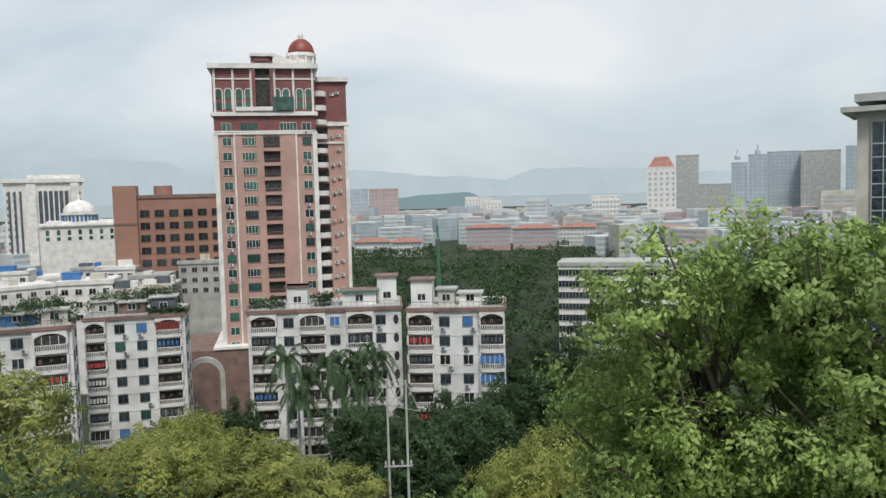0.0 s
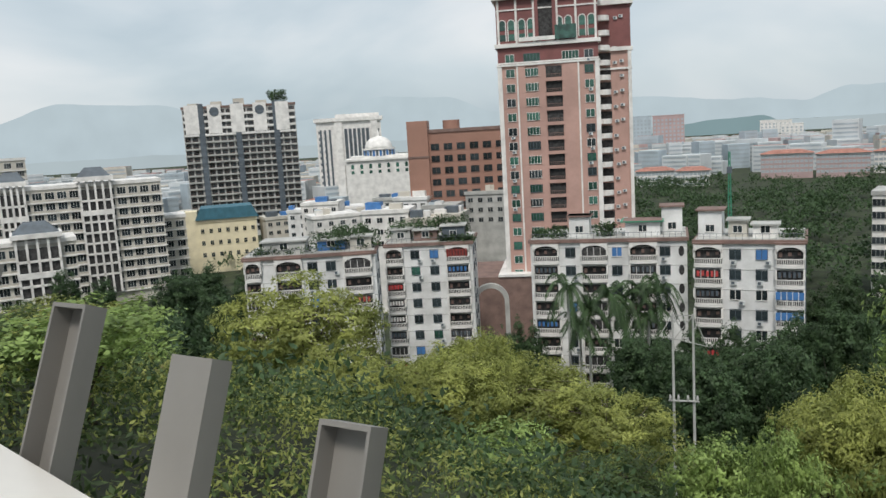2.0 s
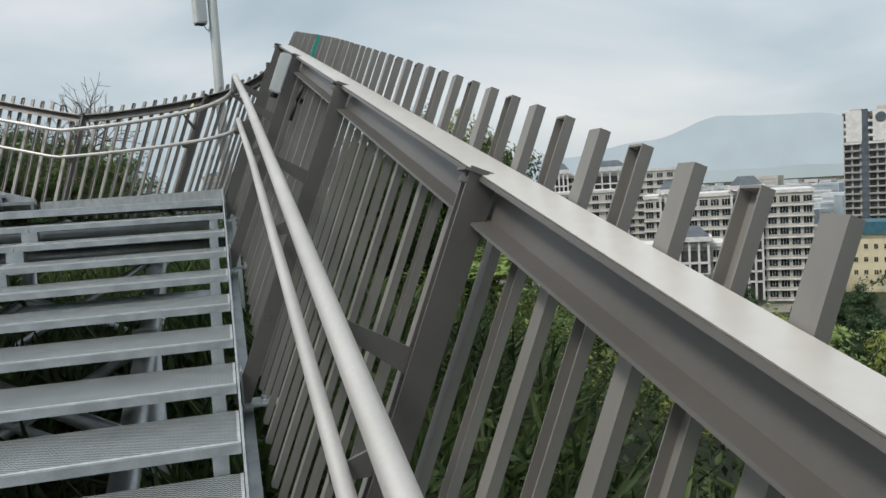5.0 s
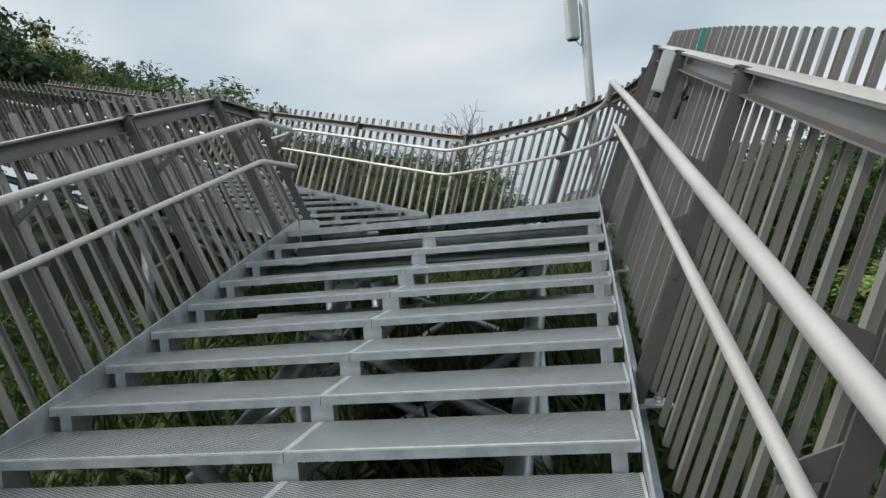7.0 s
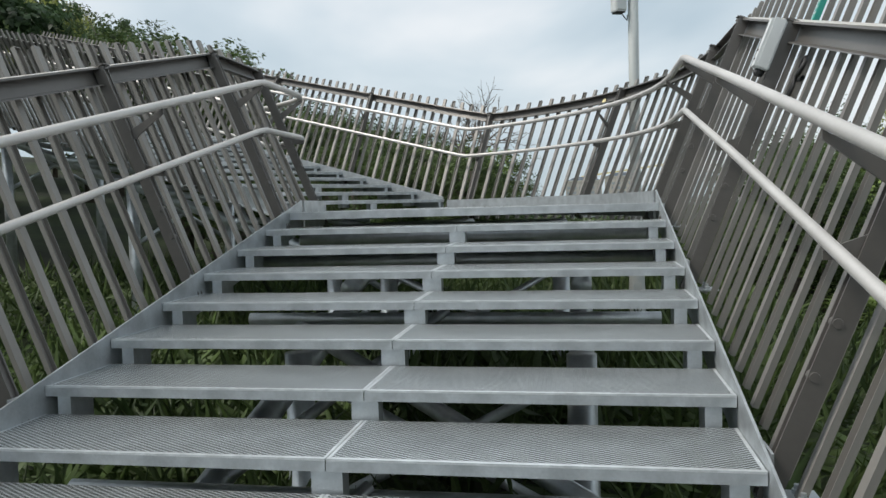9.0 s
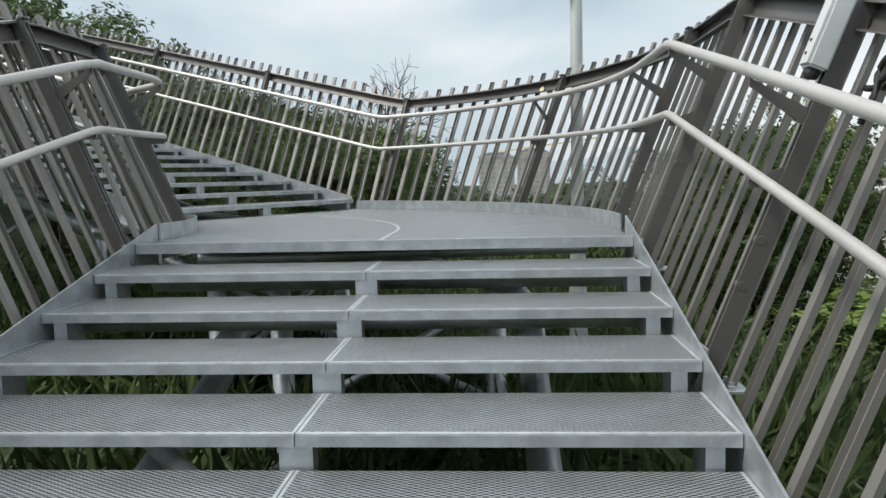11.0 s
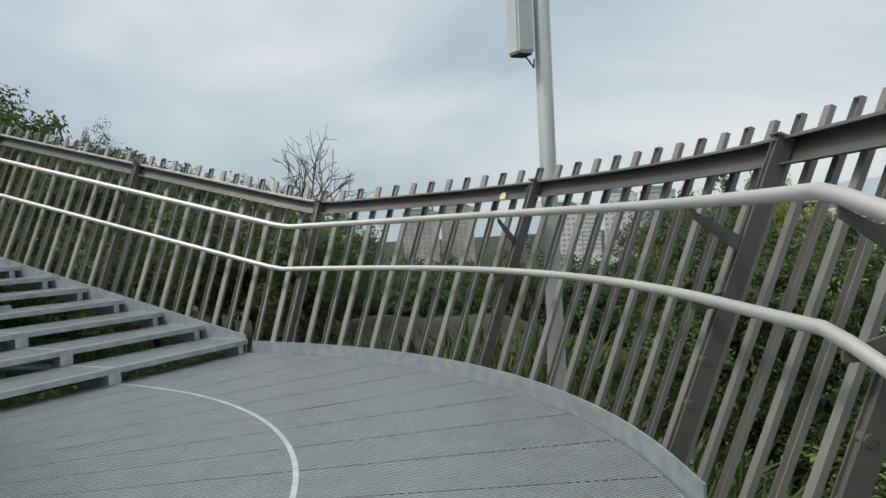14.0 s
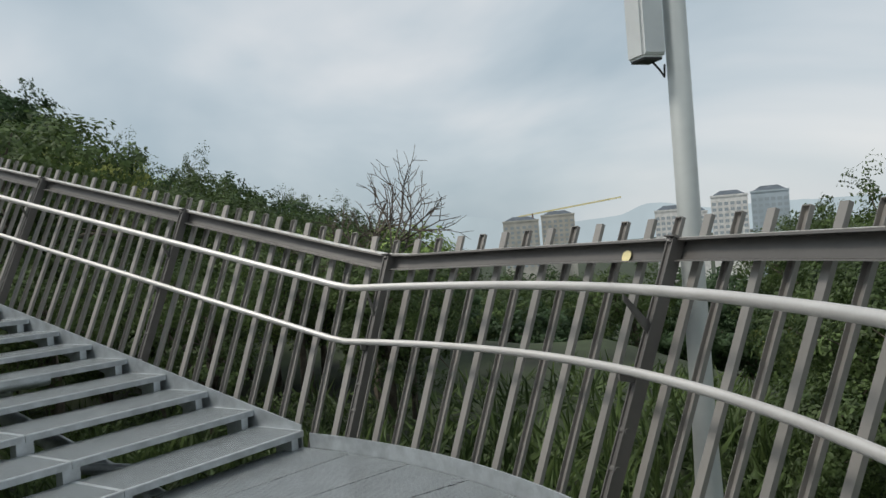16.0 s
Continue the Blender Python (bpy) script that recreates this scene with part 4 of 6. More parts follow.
def arched_mesh():
    f, g = bmesh.new(), bmesh.new()
    m = 10
    for r0, r1, y0, y1, bm in ((0.0, 0.62, -0.06, 0.0, g), (0.62, 0.8, -0.16, 0.0, f)):
        pts = [(math.cos(math.pi * i / m), math.sin(math.pi * i / m)) for i in range(m + 1)]
        for (c0, s0), (c1, s1) in zip(pts, pts[1:]):
            vs = [bm.verts.new((c * r, yy, 3.6 + s * r)) for yy in (y0, y1) for c, s, r in ((c0, s0, r0), (c1, s1, r0), (c1, s1, r1), (c0, s0, r1))] if r0 else [bm.verts.new((c * r, yy, 3.6 + s * r)) for yy in (y0, y1) for c, s, r in ((c0, s0, 0.01), (c1, s1, 0.01), (c1, s1, r1), (c0, s0, r1))]
            for q in ((0, 1, 2, 3), (7, 6, 5, 4), (2, 6, 7, 3)):
                bm.faces.new([vs[j] for j in q])
    for sx in (-1, 1):
        box_into(f, sx * 0.71 - 0.09, sx * 0.71 + 0.09, -0.16, 0, 0, 3.6)
    box_into(g, -0.62, 0.62, -0.06, 0, 2.2, 3.6)
    box_into(g, -0.62, 0.62, -0.06, 0, 0.1, 1.4)
    return multi("arched_window", [(f, M_trim), (g, M_green)])


for u in (0.02, 0.2, 0.375, 0.605, 0.79, 0.98):
    slab(tw, "crown_pilaster", M_trim, u * TW - 0.22, u * TW + 0.22, -0.32, -0.05, TH - 8.8, TH)
for zc in (TH - 2.2, TH - 12.9):
    slab(tw, "crown_string", M_trim, -0.1, TW + 0.1, -0.22, -0.06, zc, zc + 0.28)
arch_me = arched_mesh()
for u in (0.06, 0.15, 0.255, 0.345, 0.625, 0.715, 0.85, 0.94):
    put(tw, "arched_window", arch_me, u * TW, -0.06, TH - 8.3)
# Shade of the crown's recess, painted as a near-black slab.
slab(tw, "crown_recess", M_dark, 0.42 * TW, 0.56 * TW, -0.07, 0, TH - 8.4, TH + 1.2)
slab(tw, "crown_bay", M_maroon, 0.385 * TW, 0.42 * TW, -0.8, 0, TH - 8.6, TH + 2.2)
slab(tw, "crown_bay", M_maroon, 0.56 * TW, 0.595 * TW, -0.8, 0, TH - 8.6, TH + 2.2)
slab(tw, "crown_bay", M_maroon, 0.385 * TW, 0.595 * TW, -0.8, 1.0, TH + 1.4, TH + 2.4)
slab(tw, "cornice", M_trim, 0.37 * TW, 0.61 * TW, -1.1, 1.5, TH + 2.4, TH + 3.0)
slab(tw, "loggia_parapet", M_trim, 0.22 * TW, 0.62 * TW, -0.9, -0.75, TH - 8.6, TH - 7.8)
slab(tw, "glazed_balcony", M_green, 0.58 * TW, 0.79 * TW, -0.95, -0.1, TH - 8.6, TH - 5.8)
# side wing with bowed balconies
slab(tw, "wing_wall", M_brick, TW, TW + 6.8, 4.5, 20, 0, TH - 11)
slab(tw, "wing_crown", M_maroon, TW, TW + 6.85, 4.4, 20, TH - 11, TH - 2)
slab(tw, "cornice", M_trim, TW, TW + 7.4, 3.8, 20.5, TH - 2, TH - 1.0)
slab(tw, "cornice", M_trim, TW, TW + 7.2, 4.0, 20.2, TH - 11.4, TH - 10.6)
slab(tw, "string_course", M_trim, TW, TW + 7.0, 4.2, 20.2, TH - 15.2, TH - 14.8)
slab(tw, "pilaster", M_trim, TW + 6.2, TW + 6.9, 4.1, 4.5, 0, TH - 11)
for i in range(22):
    z = TH - 5.2 - fh * i
    bm = bmesh.new()
    lathe_into(bm, [(2.2, 0), (2.2, 1.05)], 18)
    part("bowed_parapet", bm, M_trim, tw, at=pose(TW + 0.4, 4.4, z))
    # The balcony's inner shade is a near-black sheet on the wall.
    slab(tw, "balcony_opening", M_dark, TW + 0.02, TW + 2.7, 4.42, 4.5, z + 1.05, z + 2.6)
    if rng.random() < 0.8:
        put(tw, "air_conditioner", ac_mesh(), TW + 3.5 + rng.uniform(-.2, .3), 4.5, z + 0.2)
    if rng.random() < 0.55:
        put(tw, "air_conditioner", ac_mesh(), TW + 4.9, 4.5, z + 0.5)
# roof pediment and red dome
bm = bmesh.new()
prism_into(bm, [(0, 0), (9, 0), (9, 1.6), (4.5, 3.2), (0, 1.6)], 0, 5, pose(7.5, 9, TH + 0.9, 90, 0, 0))
part("pediment", bm, M_trim, tw)
bm = bmesh.new()
lathe_into(bm, [(3.1, 0), (3.1, 0.7), (2.7, 0.7), (2.7, 3.4), (3.2, 3.4), (3.2, 4.1)], 24, (TW - 2.2, 9, TH + 0.5))
part("dome_drum", bm, M_trim, tw)
for i in range(10):
    a = 2 * math.pi * i / 10
    bm = bmesh.new()
    lathe_into(bm, [(0.24, 0), (0.2, 2.7)], 8)
    part("drum_column", bm, M_trim, tw, at=pose(TW - 2.2 + 2.95 * math.cos(a), 9 + 2.95 * math.sin(a), TH + 1.2))
bm = bmesh.new()
lathe_into(bm, [(2.9 * math.cos(a), 3.3 * math.sin(a)) for a in [math.pi / 2 * i / 10 for i in range(10)]], 24, (TW - 2.2, 9, TH + 4.6))
part("dome", bm, M_dome, tw, "dark red ribbed dome", smooth=True)
bm = bmesh.new()
lathe_into(bm, [(0.6, 0), (0.6, 1.0), (0.35, 1.2), (0.1, 1.9)], 12, (TW - 2.2, 9, TH + 7.7))
part("lantern", bm, M_trim, tw)
# Lengthened to the left as a dark stand-in for the gateway's shadowy lane.
slab(tw, "podium", M_roofbrown, -10.5, TW + 8, -3, 18, 0, 14.5)
slab(tw, "podium_cornice", M_trim, -1.8, TW + 8.3, -3.3, 18, 14.5, 15.0)


def grid_building(name, label, az0, az1, d, top, depth, wall, cols, rows, ww, wh, glass=M_glass, frame_mat=None, turn=0.0, fh=3.5, top_gap=3.0, category="office building", sides=True, group="", bars=1):
    """A box of storeys with a grid of windows on the front and, where they show, the ends."""
    w = d * math.radians(az1 - az0)
    b = thing(name, label, category, at_az(az0, d), -(az0 + az1) / 2 + turn, group)
    H = top - PLAIN
    slab(b, "wall", wall, 0, w, 0, depth, 0, H)
    slab(b, "parapet", frame_mat or wall, -0.3, w + 0.3, -0.3, depth + 0.3, H - 0.6, H + 0.4)
    me = window_mesh(ww, wh, frame_mat or wall, glass, bars)
    for r in range(rows):
        z = H - top_gap - fh * (r + 1) + 0.9
        for c in range(cols):
            put(b, "window", me, w * (c + 0.5) / cols, 0, z)
        if sides:
            for c in range(2):
                put(b, "window", me, w, depth * (0.3 + 0.4 * c), z, 90)
    return b, w, H


brown, bw_, bh_ = grid_building("office_building", "brown tiled office block with rows of dark strip windows", -30.2, -23.5, 235, -2.6, 26, M_brown, 7, 11, 2.5, 1.9, M_glass, M_roofbrown, fh=3.55, top_gap=3.2)
slab(brown, "stair_tower", M_brown, -6.2, 0.0, -1.5, 9, 0, bh_ + 3.1)
slab(brown, "stair_tower_band", M_roofbrown, -6.35, 0.1, -1.65, 9, bh_ - 8.0, bh_ - 7.4)
bm = bmesh.new()
lathe_into(bm, [(2.6, 0), (2.6, 3.0)], 20)
part("roof_drum", bm, M_brown, brown, at=pose(7.0, 5, bh_))
court, cw, ch = grid_building("courthouse", "white stone courthouse with tall dark window bays", -38.3, -33.6, 450, 5.0, 30, M_trim, 12, 13, 0.9, 1.6, M_slate, M_trim, fh=3.6, top_gap=5.5)
slab(court, "cornice", M_trim, -1.2, cw + 1.2, -1.2, 31, ch - 1.6, ch + 0.5)
slab(court, "attic", M_trim, cw * .3, cw * .98, 2, 24, ch + 0.5, ch + 2.5)
slab(court, "window_bay", M_slate, cw * .42, cw * .82, -0.5, -0.05, 6, ch - 6)
for i in range(7):
    slab(court, "pier", M_trim, cw * (.42 + .0667 * i) - 0.35, cw * (.42 + .0667 * i) + 0.35, -1.4, -0.5, 4, ch - 5.5)
for i in range(3):
    slab(court, "window_strip", M_slate, cw * (.05 + .07 * i), cw * (.08 + .07 * i), -0.3, -0.05, 6, ch - 6)
slab(court, "pier", M_trim, cw * .28, cw * .40, -1.0, 0, 0, ch - 2)
slab(court, "pier", M_trim, cw * .84, cw * .95, -1.0, 0, 0, ch - 2)

dome_b = thing("domed_hall", "white hall with arched windows and ribbed white dome", "public building", at_az(-36.3, 330), 34)
slab(dome_b, "wall", M_trim, 0, 28, 0, 24, 0, 33.5)
slab(dome_b, "cornice", M_trim, -0.8, 28.5, -0.8, 24, 33.5, 34.3)
slab(dome_b, "upper_wall", M_trim, 2, 28, 2, 22, 34.3, 35.4)
bm = bmesh.new()
lathe_into(bm, [(7.2, 0), (7.2, 0.6), (6.6, 0.6), (6.6, 3.6), (7.2, 3.6), (7.2, 4.2)], 28, (14.0, 8, 34.3))
part("drum", bm, M_trim, dome_b)
for i in range(14):
    a = math.pi + math.pi * (i + 0.5) / 14
    slabm = pose(14 + 6.65 * math.cos(a), 8 + 6.65 * math.sin(a), 35.2, 0, 0, math.degrees(a) + 90)
    bm = bmesh.new()
    box_into(bm, -0.5, 0.5, -0.1, 0.1, 0, 2.4)
    part("drum_window", bm, M_bluetin if i % 2 else M_slate, dome_b, at=slabm)
bm = bmesh.new()
lathe_into(bm, [(6.0 * math.cos(a), 5.0 * math.sin(a)) for a in [math.pi / 2 * i / 10 for i in range(10)]] + [(0.5, 5.1), (0.4, 6.6), (0.08, 7.6)], 28, (14, 8, 38.5))
part("dome", bm, M_trim, dome_b, "ribbed white dome", smooth=True)
for k in range(7):
    put(dome_b, "arched_window", arch_me, 2.5 + 3.8 * k, -0.05, 28.0)

dk, dw, dh = grid_building("apartment_tower", "weathered grey slab block with dense caged balconies", -47.5, -39.7, 373, 12.6, 16, M_concrete, 16, 19, 2.3, 1.9, M_glass, M_roofbrown, fh=3.05, top_gap=1.0, category="apartment tower", bars=3)
for i in range(18):
    slab(dk, "balcony_band", M_concrete, 0.2, dw - 0.2, -0.9, -0.15, dh - 3.9 - 3.05 * i, dh - 3.3 - 3.05 * i)
for i in range(4):
    slab(dk, "crown_band", M_trim, 0.2, dw - 0.2, -0.94, -0.91, dh - 3.9 - 3.05 * i, dh - 2.9 - 3.05 * i)
# Slate strips on the face stand in for shaft recesses.
for u in (.16, .48, .82):
    slab(dk, "shaft_recess", M_slate, dw * u - 1.3, dw * u + 1.3, -1.0, -0.14, 0, dh + 1.5)
for i in range(5):
    slab(dk, "crown_wall", M_trim, dw * (0.02 + .2 * i), dw * (.14 + .2 * i), -1.1, -0.95, dh - 12, dh + 1)
    if i in (1, 3):
        bm = bmesh.new()
        lathe_into(bm, [(2.1, 0), (2.1, 0.3)], 24)
        part("crown_arch", bm, M_slate, dk, at=pose(dw * (.08 + .2 * i), -1.0, dh - 2.2, 90, 0, 0))
for u, hh in ((.1, 1.5), (.3, 2.0), (.5, 3.0), (.7, 1.8)):
    slab(dk, "roof_room", M_beige, dw * u - 2.5, dw * u + 2.5, 2, 8, dh + 0.4, dh + 0.4 + hh)

hall, hw, hh_ = grid_building("office_hall", "cream office with a blue hipped metal roof", -47.2, -43.1, 280, -29.6, 14, M_cream, 7, 3, 1.1, 1.5, M_glass, M_cream, fh=4.2, top_gap=1.0, category="office building")
bm = bmesh.new()
prism_into(bm, [(-0.8, 0), (hw + 0.8, 0), (hw - 1.2, 4.0), (1.2, 4.0)], -14.8, 0.8, pose(0, 0, hh_ + 0.4, 90, 0, 0))
part("roof", bm, M_blueroof, hall, "blue standing-seam metal roof")
slab(hall, "stair_tower", M_cream, -4, 0, 0.5, 8, 0, hh_ + 3.5)


def hip(b, x0, x1, y0, y1, z, h, mat=M_slate):
    bm = bmesh.new()
    cx, cy = (x0 + x1) / 2, (y0 + y1) / 2
    lo = [bm.verts.new(v) for v in ((x0, y0, z), (x1, y0, z), (x1, y1, z), (x0, y1, z))]
    k = 0.25
    hi = [bm.verts.new(v) for v in ((cx - (x1 - x0) * k, cy - (y1 - y0) * k, z + h), (cx + (x1 - x0) * k, cy - (y1 - y0) * k, z + h), (cx + (x1 - x0) * k, cy + (y1 - y0) * k, z + h), (cx - (x1 - x0) * k, cy + (y1 - y0) * k, z + h))]
    bm.faces.new(hi)
    bm.faces.new(lo[::-1])
    for i in range(4):
        bm.faces.new((lo[i], lo[(i + 1) % 4], hi[(i + 1) % 4], hi[i]))
    part("hip_roof", bm, mat, b)


def estate(az0, az1, d, top, depth, pav, cols, floors, label):
    """Beige apartment house with loggias as near-black shade slabs, white grid and slate pavilion roofs at the
    fractions pav.
    """
    b, w, H = grid_building("apartment_building", label, az0, az1, d, top, depth, M_beige, cols, floors, 2.3, 1.9, M_glass, M_trim, fh=3.1, top_gap=1.2, category="apartment building", group="estate houses", bars=2)
    for i in range(floors):
        slab(b, "floor_band", M_trim, -0.2, w + 0.2, -0.6, -0.12, H - 4.45 - 3.1 * i, H - 4.1 - 3.1 * i)
    for u, pw in pav:
        x = u * w
        slab(b, "pavilion", M_trim, x - pw / 2, x + pw / 2, -1.6, 8, H - 9, H - 7.6)
        slab(b, "pavilion_loggia", M_dark, x - pw / 2 + 0.4, x + pw / 2 - 0.4, -1.0, -0.13, H - 32, H - 1.6)
        for q in range(5):
            xx = x - pw / 2 + 0.4 + (pw - 0.8) * q / 4
            slab(b, "pavilion_column", M_trim, xx - 0.3, xx + 0.3, -1.5, -1.0, 4, H + 1.0)
        for q in range(8):
            slab(b, "pavilion_floor", M_trim, x - pw / 2 + 0.2, x + pw / 2 - 0.2, -1.5, -1.02, H - 5 - 3.1 * q, H - 4.4 - 3.1 * q)
        slab(b, "pavilion_cornice", M_trim, x - pw / 2 - 0.6, x + pw / 2 + 0.6, -2.0, 8.6, H + 1.0, H + 2.2)
        hip(b, x - pw / 2, x + pw / 2, -1.4, 8, H + 2.2, 2.6)
    return b


estate(-60.5, -49.4, 245, -12.2, 18, [(.17, 7), (.62, 9)], 15, 10, "beige apartment block with white loggias and slate pavilion roofs")
estate(-68, -57.6, 330, -4.5, 20, [(.5, 14), (.15, 8)], 15, 13, "tall stepped beige apartment block with a slate pavilion top")
estate(-61, -55.2, 215, -24.0, 14, [(.6, 10.5)], 7, 7, "beige apartment house with a blue slate pavilion roof")
estate(-53.6, -48.0, 255, -24.5, 12, [], 7, 7, "low beige apartment house among dark trees")
estate(-72, -62.5, 290, -10.0, 16, [(.3, 9)], 10, 10, "beige apartment block with stepped roof")
grid_building("apartment_building", "grey white apartment slab behind the tall green tree", -0.06, 9.0, 205, -22.8, 14, M_trim, 12, 7, 2.6, 1.6, M_glass, M_concrete, fh=3.0, top_gap=1.0, category="apartment building", bars=2)
edge_b, ew, eh = grid_building("glass_tower", "cream stone tower with blue curtain wall and flat eaves", 19.8, 27, 205, 12.5, 22, M_beige, 3, 2, 1.2, 1.5, M_glass, M_beige, fh=3.6, top_gap=56)
slab(edge_b, "curtain_wall", M_glass, 3.0, ew - 1, -0.5, -0.05, 8, eh - 2)
for i in range(15):
    slab(edge_b, "transom", M_greyblue, 3.0, ew - 1, -0.58, -0.5, 10 + 3.1 * i, 10.25 + 3.1 * i)
for i in range(9):
    slab(edge_b, "mullion", M_greyblue, 3.0 + 2.4 * i, 3.2 + 2.4 * i, -0.62, -0.58, 8, eh - 2)
slab(edge_b, "roof_edge", M_concrete, -3.2, ew + 3, -3.2, 24, eh + 0.4, eh + 1.6)
slab(edge_b, "upper_eaves", M_concrete, -0.5, ew + 2, -1.5, 23, eh + 2.8, eh + 4.6)

far_g = "far towers"
t1, tw1, th1 = grid_building("office_tower", "white tower with a red pyramid roof", 6.3, 8.3, 700, 6.0, 20, M_trim, 5, 10, 2.4, 2.6, M_greyblue, M_trim, fh=4.6, group=far_g, sides=False)
hip(t1, 1, tw1 - 1, 1, 16, th1 + 0.4, 9.0, M_redroof)
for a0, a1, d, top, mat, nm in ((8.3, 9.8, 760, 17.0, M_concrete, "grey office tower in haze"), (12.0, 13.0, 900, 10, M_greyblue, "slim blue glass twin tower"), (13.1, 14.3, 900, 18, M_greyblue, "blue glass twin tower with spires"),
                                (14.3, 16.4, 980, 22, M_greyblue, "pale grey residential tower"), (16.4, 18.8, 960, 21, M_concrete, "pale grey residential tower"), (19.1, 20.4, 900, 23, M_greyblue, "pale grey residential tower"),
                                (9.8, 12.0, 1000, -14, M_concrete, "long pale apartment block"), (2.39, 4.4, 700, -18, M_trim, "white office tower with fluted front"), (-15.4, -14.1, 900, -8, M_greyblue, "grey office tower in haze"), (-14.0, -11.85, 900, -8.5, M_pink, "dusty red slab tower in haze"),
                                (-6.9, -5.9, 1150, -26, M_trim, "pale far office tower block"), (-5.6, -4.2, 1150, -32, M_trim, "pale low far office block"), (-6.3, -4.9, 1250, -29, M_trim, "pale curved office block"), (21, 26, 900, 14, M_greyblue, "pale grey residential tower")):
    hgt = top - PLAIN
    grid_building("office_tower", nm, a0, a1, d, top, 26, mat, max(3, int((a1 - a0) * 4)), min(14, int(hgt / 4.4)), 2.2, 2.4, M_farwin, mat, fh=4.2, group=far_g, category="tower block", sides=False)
for sx in (12.3, 13.6):
    x, y, _ = at_az(sx + 0.1, 905)
    bm = bmesh.new()
    lathe_into(bm, [(3.2, 0), (3.0, 4), (1.2, 6), (0.4, 12)], 12, (x, y, 28 if sx < 13 else 33))
    single("spire", bm, M_greyblue, "stepped spire on a twin tower roof", "spire")
for a0, a1, d, hgt in ((-15.2, -12.6, 500, 9), (-12.4, -10.2, 490, 9), (-6.85, -3.6, 520, 15), (-3.4, -0.2, 520, 14), (0.0, 3.2, 540, 13), (3.3, 6.2, 560, 13)):
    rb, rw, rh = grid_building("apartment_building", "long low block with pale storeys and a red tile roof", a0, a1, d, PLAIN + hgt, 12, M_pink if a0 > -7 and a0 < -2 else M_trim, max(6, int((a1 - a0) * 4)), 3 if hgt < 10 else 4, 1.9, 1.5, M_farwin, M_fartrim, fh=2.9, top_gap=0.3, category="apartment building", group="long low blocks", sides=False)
    hip(rb, -1, rw + 1, -1, 13, rh + 0.4, 2.2, M_redroof)

# buildings beyond the landing
for a0, a1, d, top, mat, nm in ((-92.2, -89.6, 520, 13.5, M_beige, "unfinished apartment tower in scaffolding"), (-89.4, -87.0, 540, 16.0, M_beige, "unfinished apartment tower in scaffolding"), (-81.4, -79.2, 480, 9.5, M_trim, "pale far apartment tower block"), (-77.6, -75.2, 460, 13.5, M_trim, "pale apartment tower with slate roof"), (-75.0, -72.6, 450, 13.0, M_greyblue, "pale apartment tower with slate roof"), (-79.1, -77.8, 600, 8, M_trim, "pale far apartment tower block")):
    bb, w_, h_ = grid_building("apartment_tower", nm, a0, a1, d, top, 14, mat, 6, 9, 2.0, 1.7, M_farwin, mat, fh=3.2, category="apartment tower", group="towers beyond the landing", sides=False)
    hip(bb, 1, w_ - 1, 1, 12, h_ + 0.4, 2.5, M_slate)
crane = thing("tower_crane", "distant yellow tower crane over a building site", "crane", at_az(-90.0, 530))
bm = bmesh.new()
box_into(bm, -0.6, 0.6, -0.6, 0.6, 0, 66)
part("mast", bm, M_roofbrown, crane)
bm = bmesh.new()
box_into(bm, -10, 60, -0.5, 0.5, 0, 1.0)
part("jib", bm, M_yellow, crane, at=pose(0, 0, 65, 0, -6, 75))


# ---- low white city, far off and beyond counting ----
def city():
    rg = random.Random(17)
    verts, faces, idx = [], [], []
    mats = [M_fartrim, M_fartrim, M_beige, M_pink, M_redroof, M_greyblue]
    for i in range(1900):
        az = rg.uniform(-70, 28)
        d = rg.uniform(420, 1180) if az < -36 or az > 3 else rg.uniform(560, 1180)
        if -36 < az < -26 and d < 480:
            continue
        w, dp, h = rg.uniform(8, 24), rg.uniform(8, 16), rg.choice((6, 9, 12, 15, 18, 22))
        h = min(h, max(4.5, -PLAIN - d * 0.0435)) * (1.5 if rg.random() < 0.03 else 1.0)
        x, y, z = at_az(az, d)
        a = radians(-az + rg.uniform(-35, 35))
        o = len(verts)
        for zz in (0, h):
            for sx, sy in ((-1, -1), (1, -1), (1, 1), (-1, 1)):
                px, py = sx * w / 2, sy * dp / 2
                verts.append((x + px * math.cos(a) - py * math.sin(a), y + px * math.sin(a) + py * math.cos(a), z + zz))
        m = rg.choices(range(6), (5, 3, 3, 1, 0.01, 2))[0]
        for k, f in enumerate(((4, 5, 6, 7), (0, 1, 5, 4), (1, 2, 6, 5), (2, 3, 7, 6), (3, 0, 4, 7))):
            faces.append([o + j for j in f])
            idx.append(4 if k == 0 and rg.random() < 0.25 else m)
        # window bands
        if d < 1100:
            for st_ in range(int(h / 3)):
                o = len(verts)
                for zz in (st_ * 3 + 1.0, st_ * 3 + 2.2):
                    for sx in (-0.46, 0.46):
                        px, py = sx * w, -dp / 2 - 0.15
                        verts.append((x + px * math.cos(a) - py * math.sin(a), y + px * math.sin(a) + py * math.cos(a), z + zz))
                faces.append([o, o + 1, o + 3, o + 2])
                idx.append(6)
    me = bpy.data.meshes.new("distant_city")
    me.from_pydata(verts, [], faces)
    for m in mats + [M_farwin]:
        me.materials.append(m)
    me.polygons.foreach_set("material_index", idx)
    tagged(new("distant_city", me), "low pale houses of the far city", "houses", kind="stuff")


city()

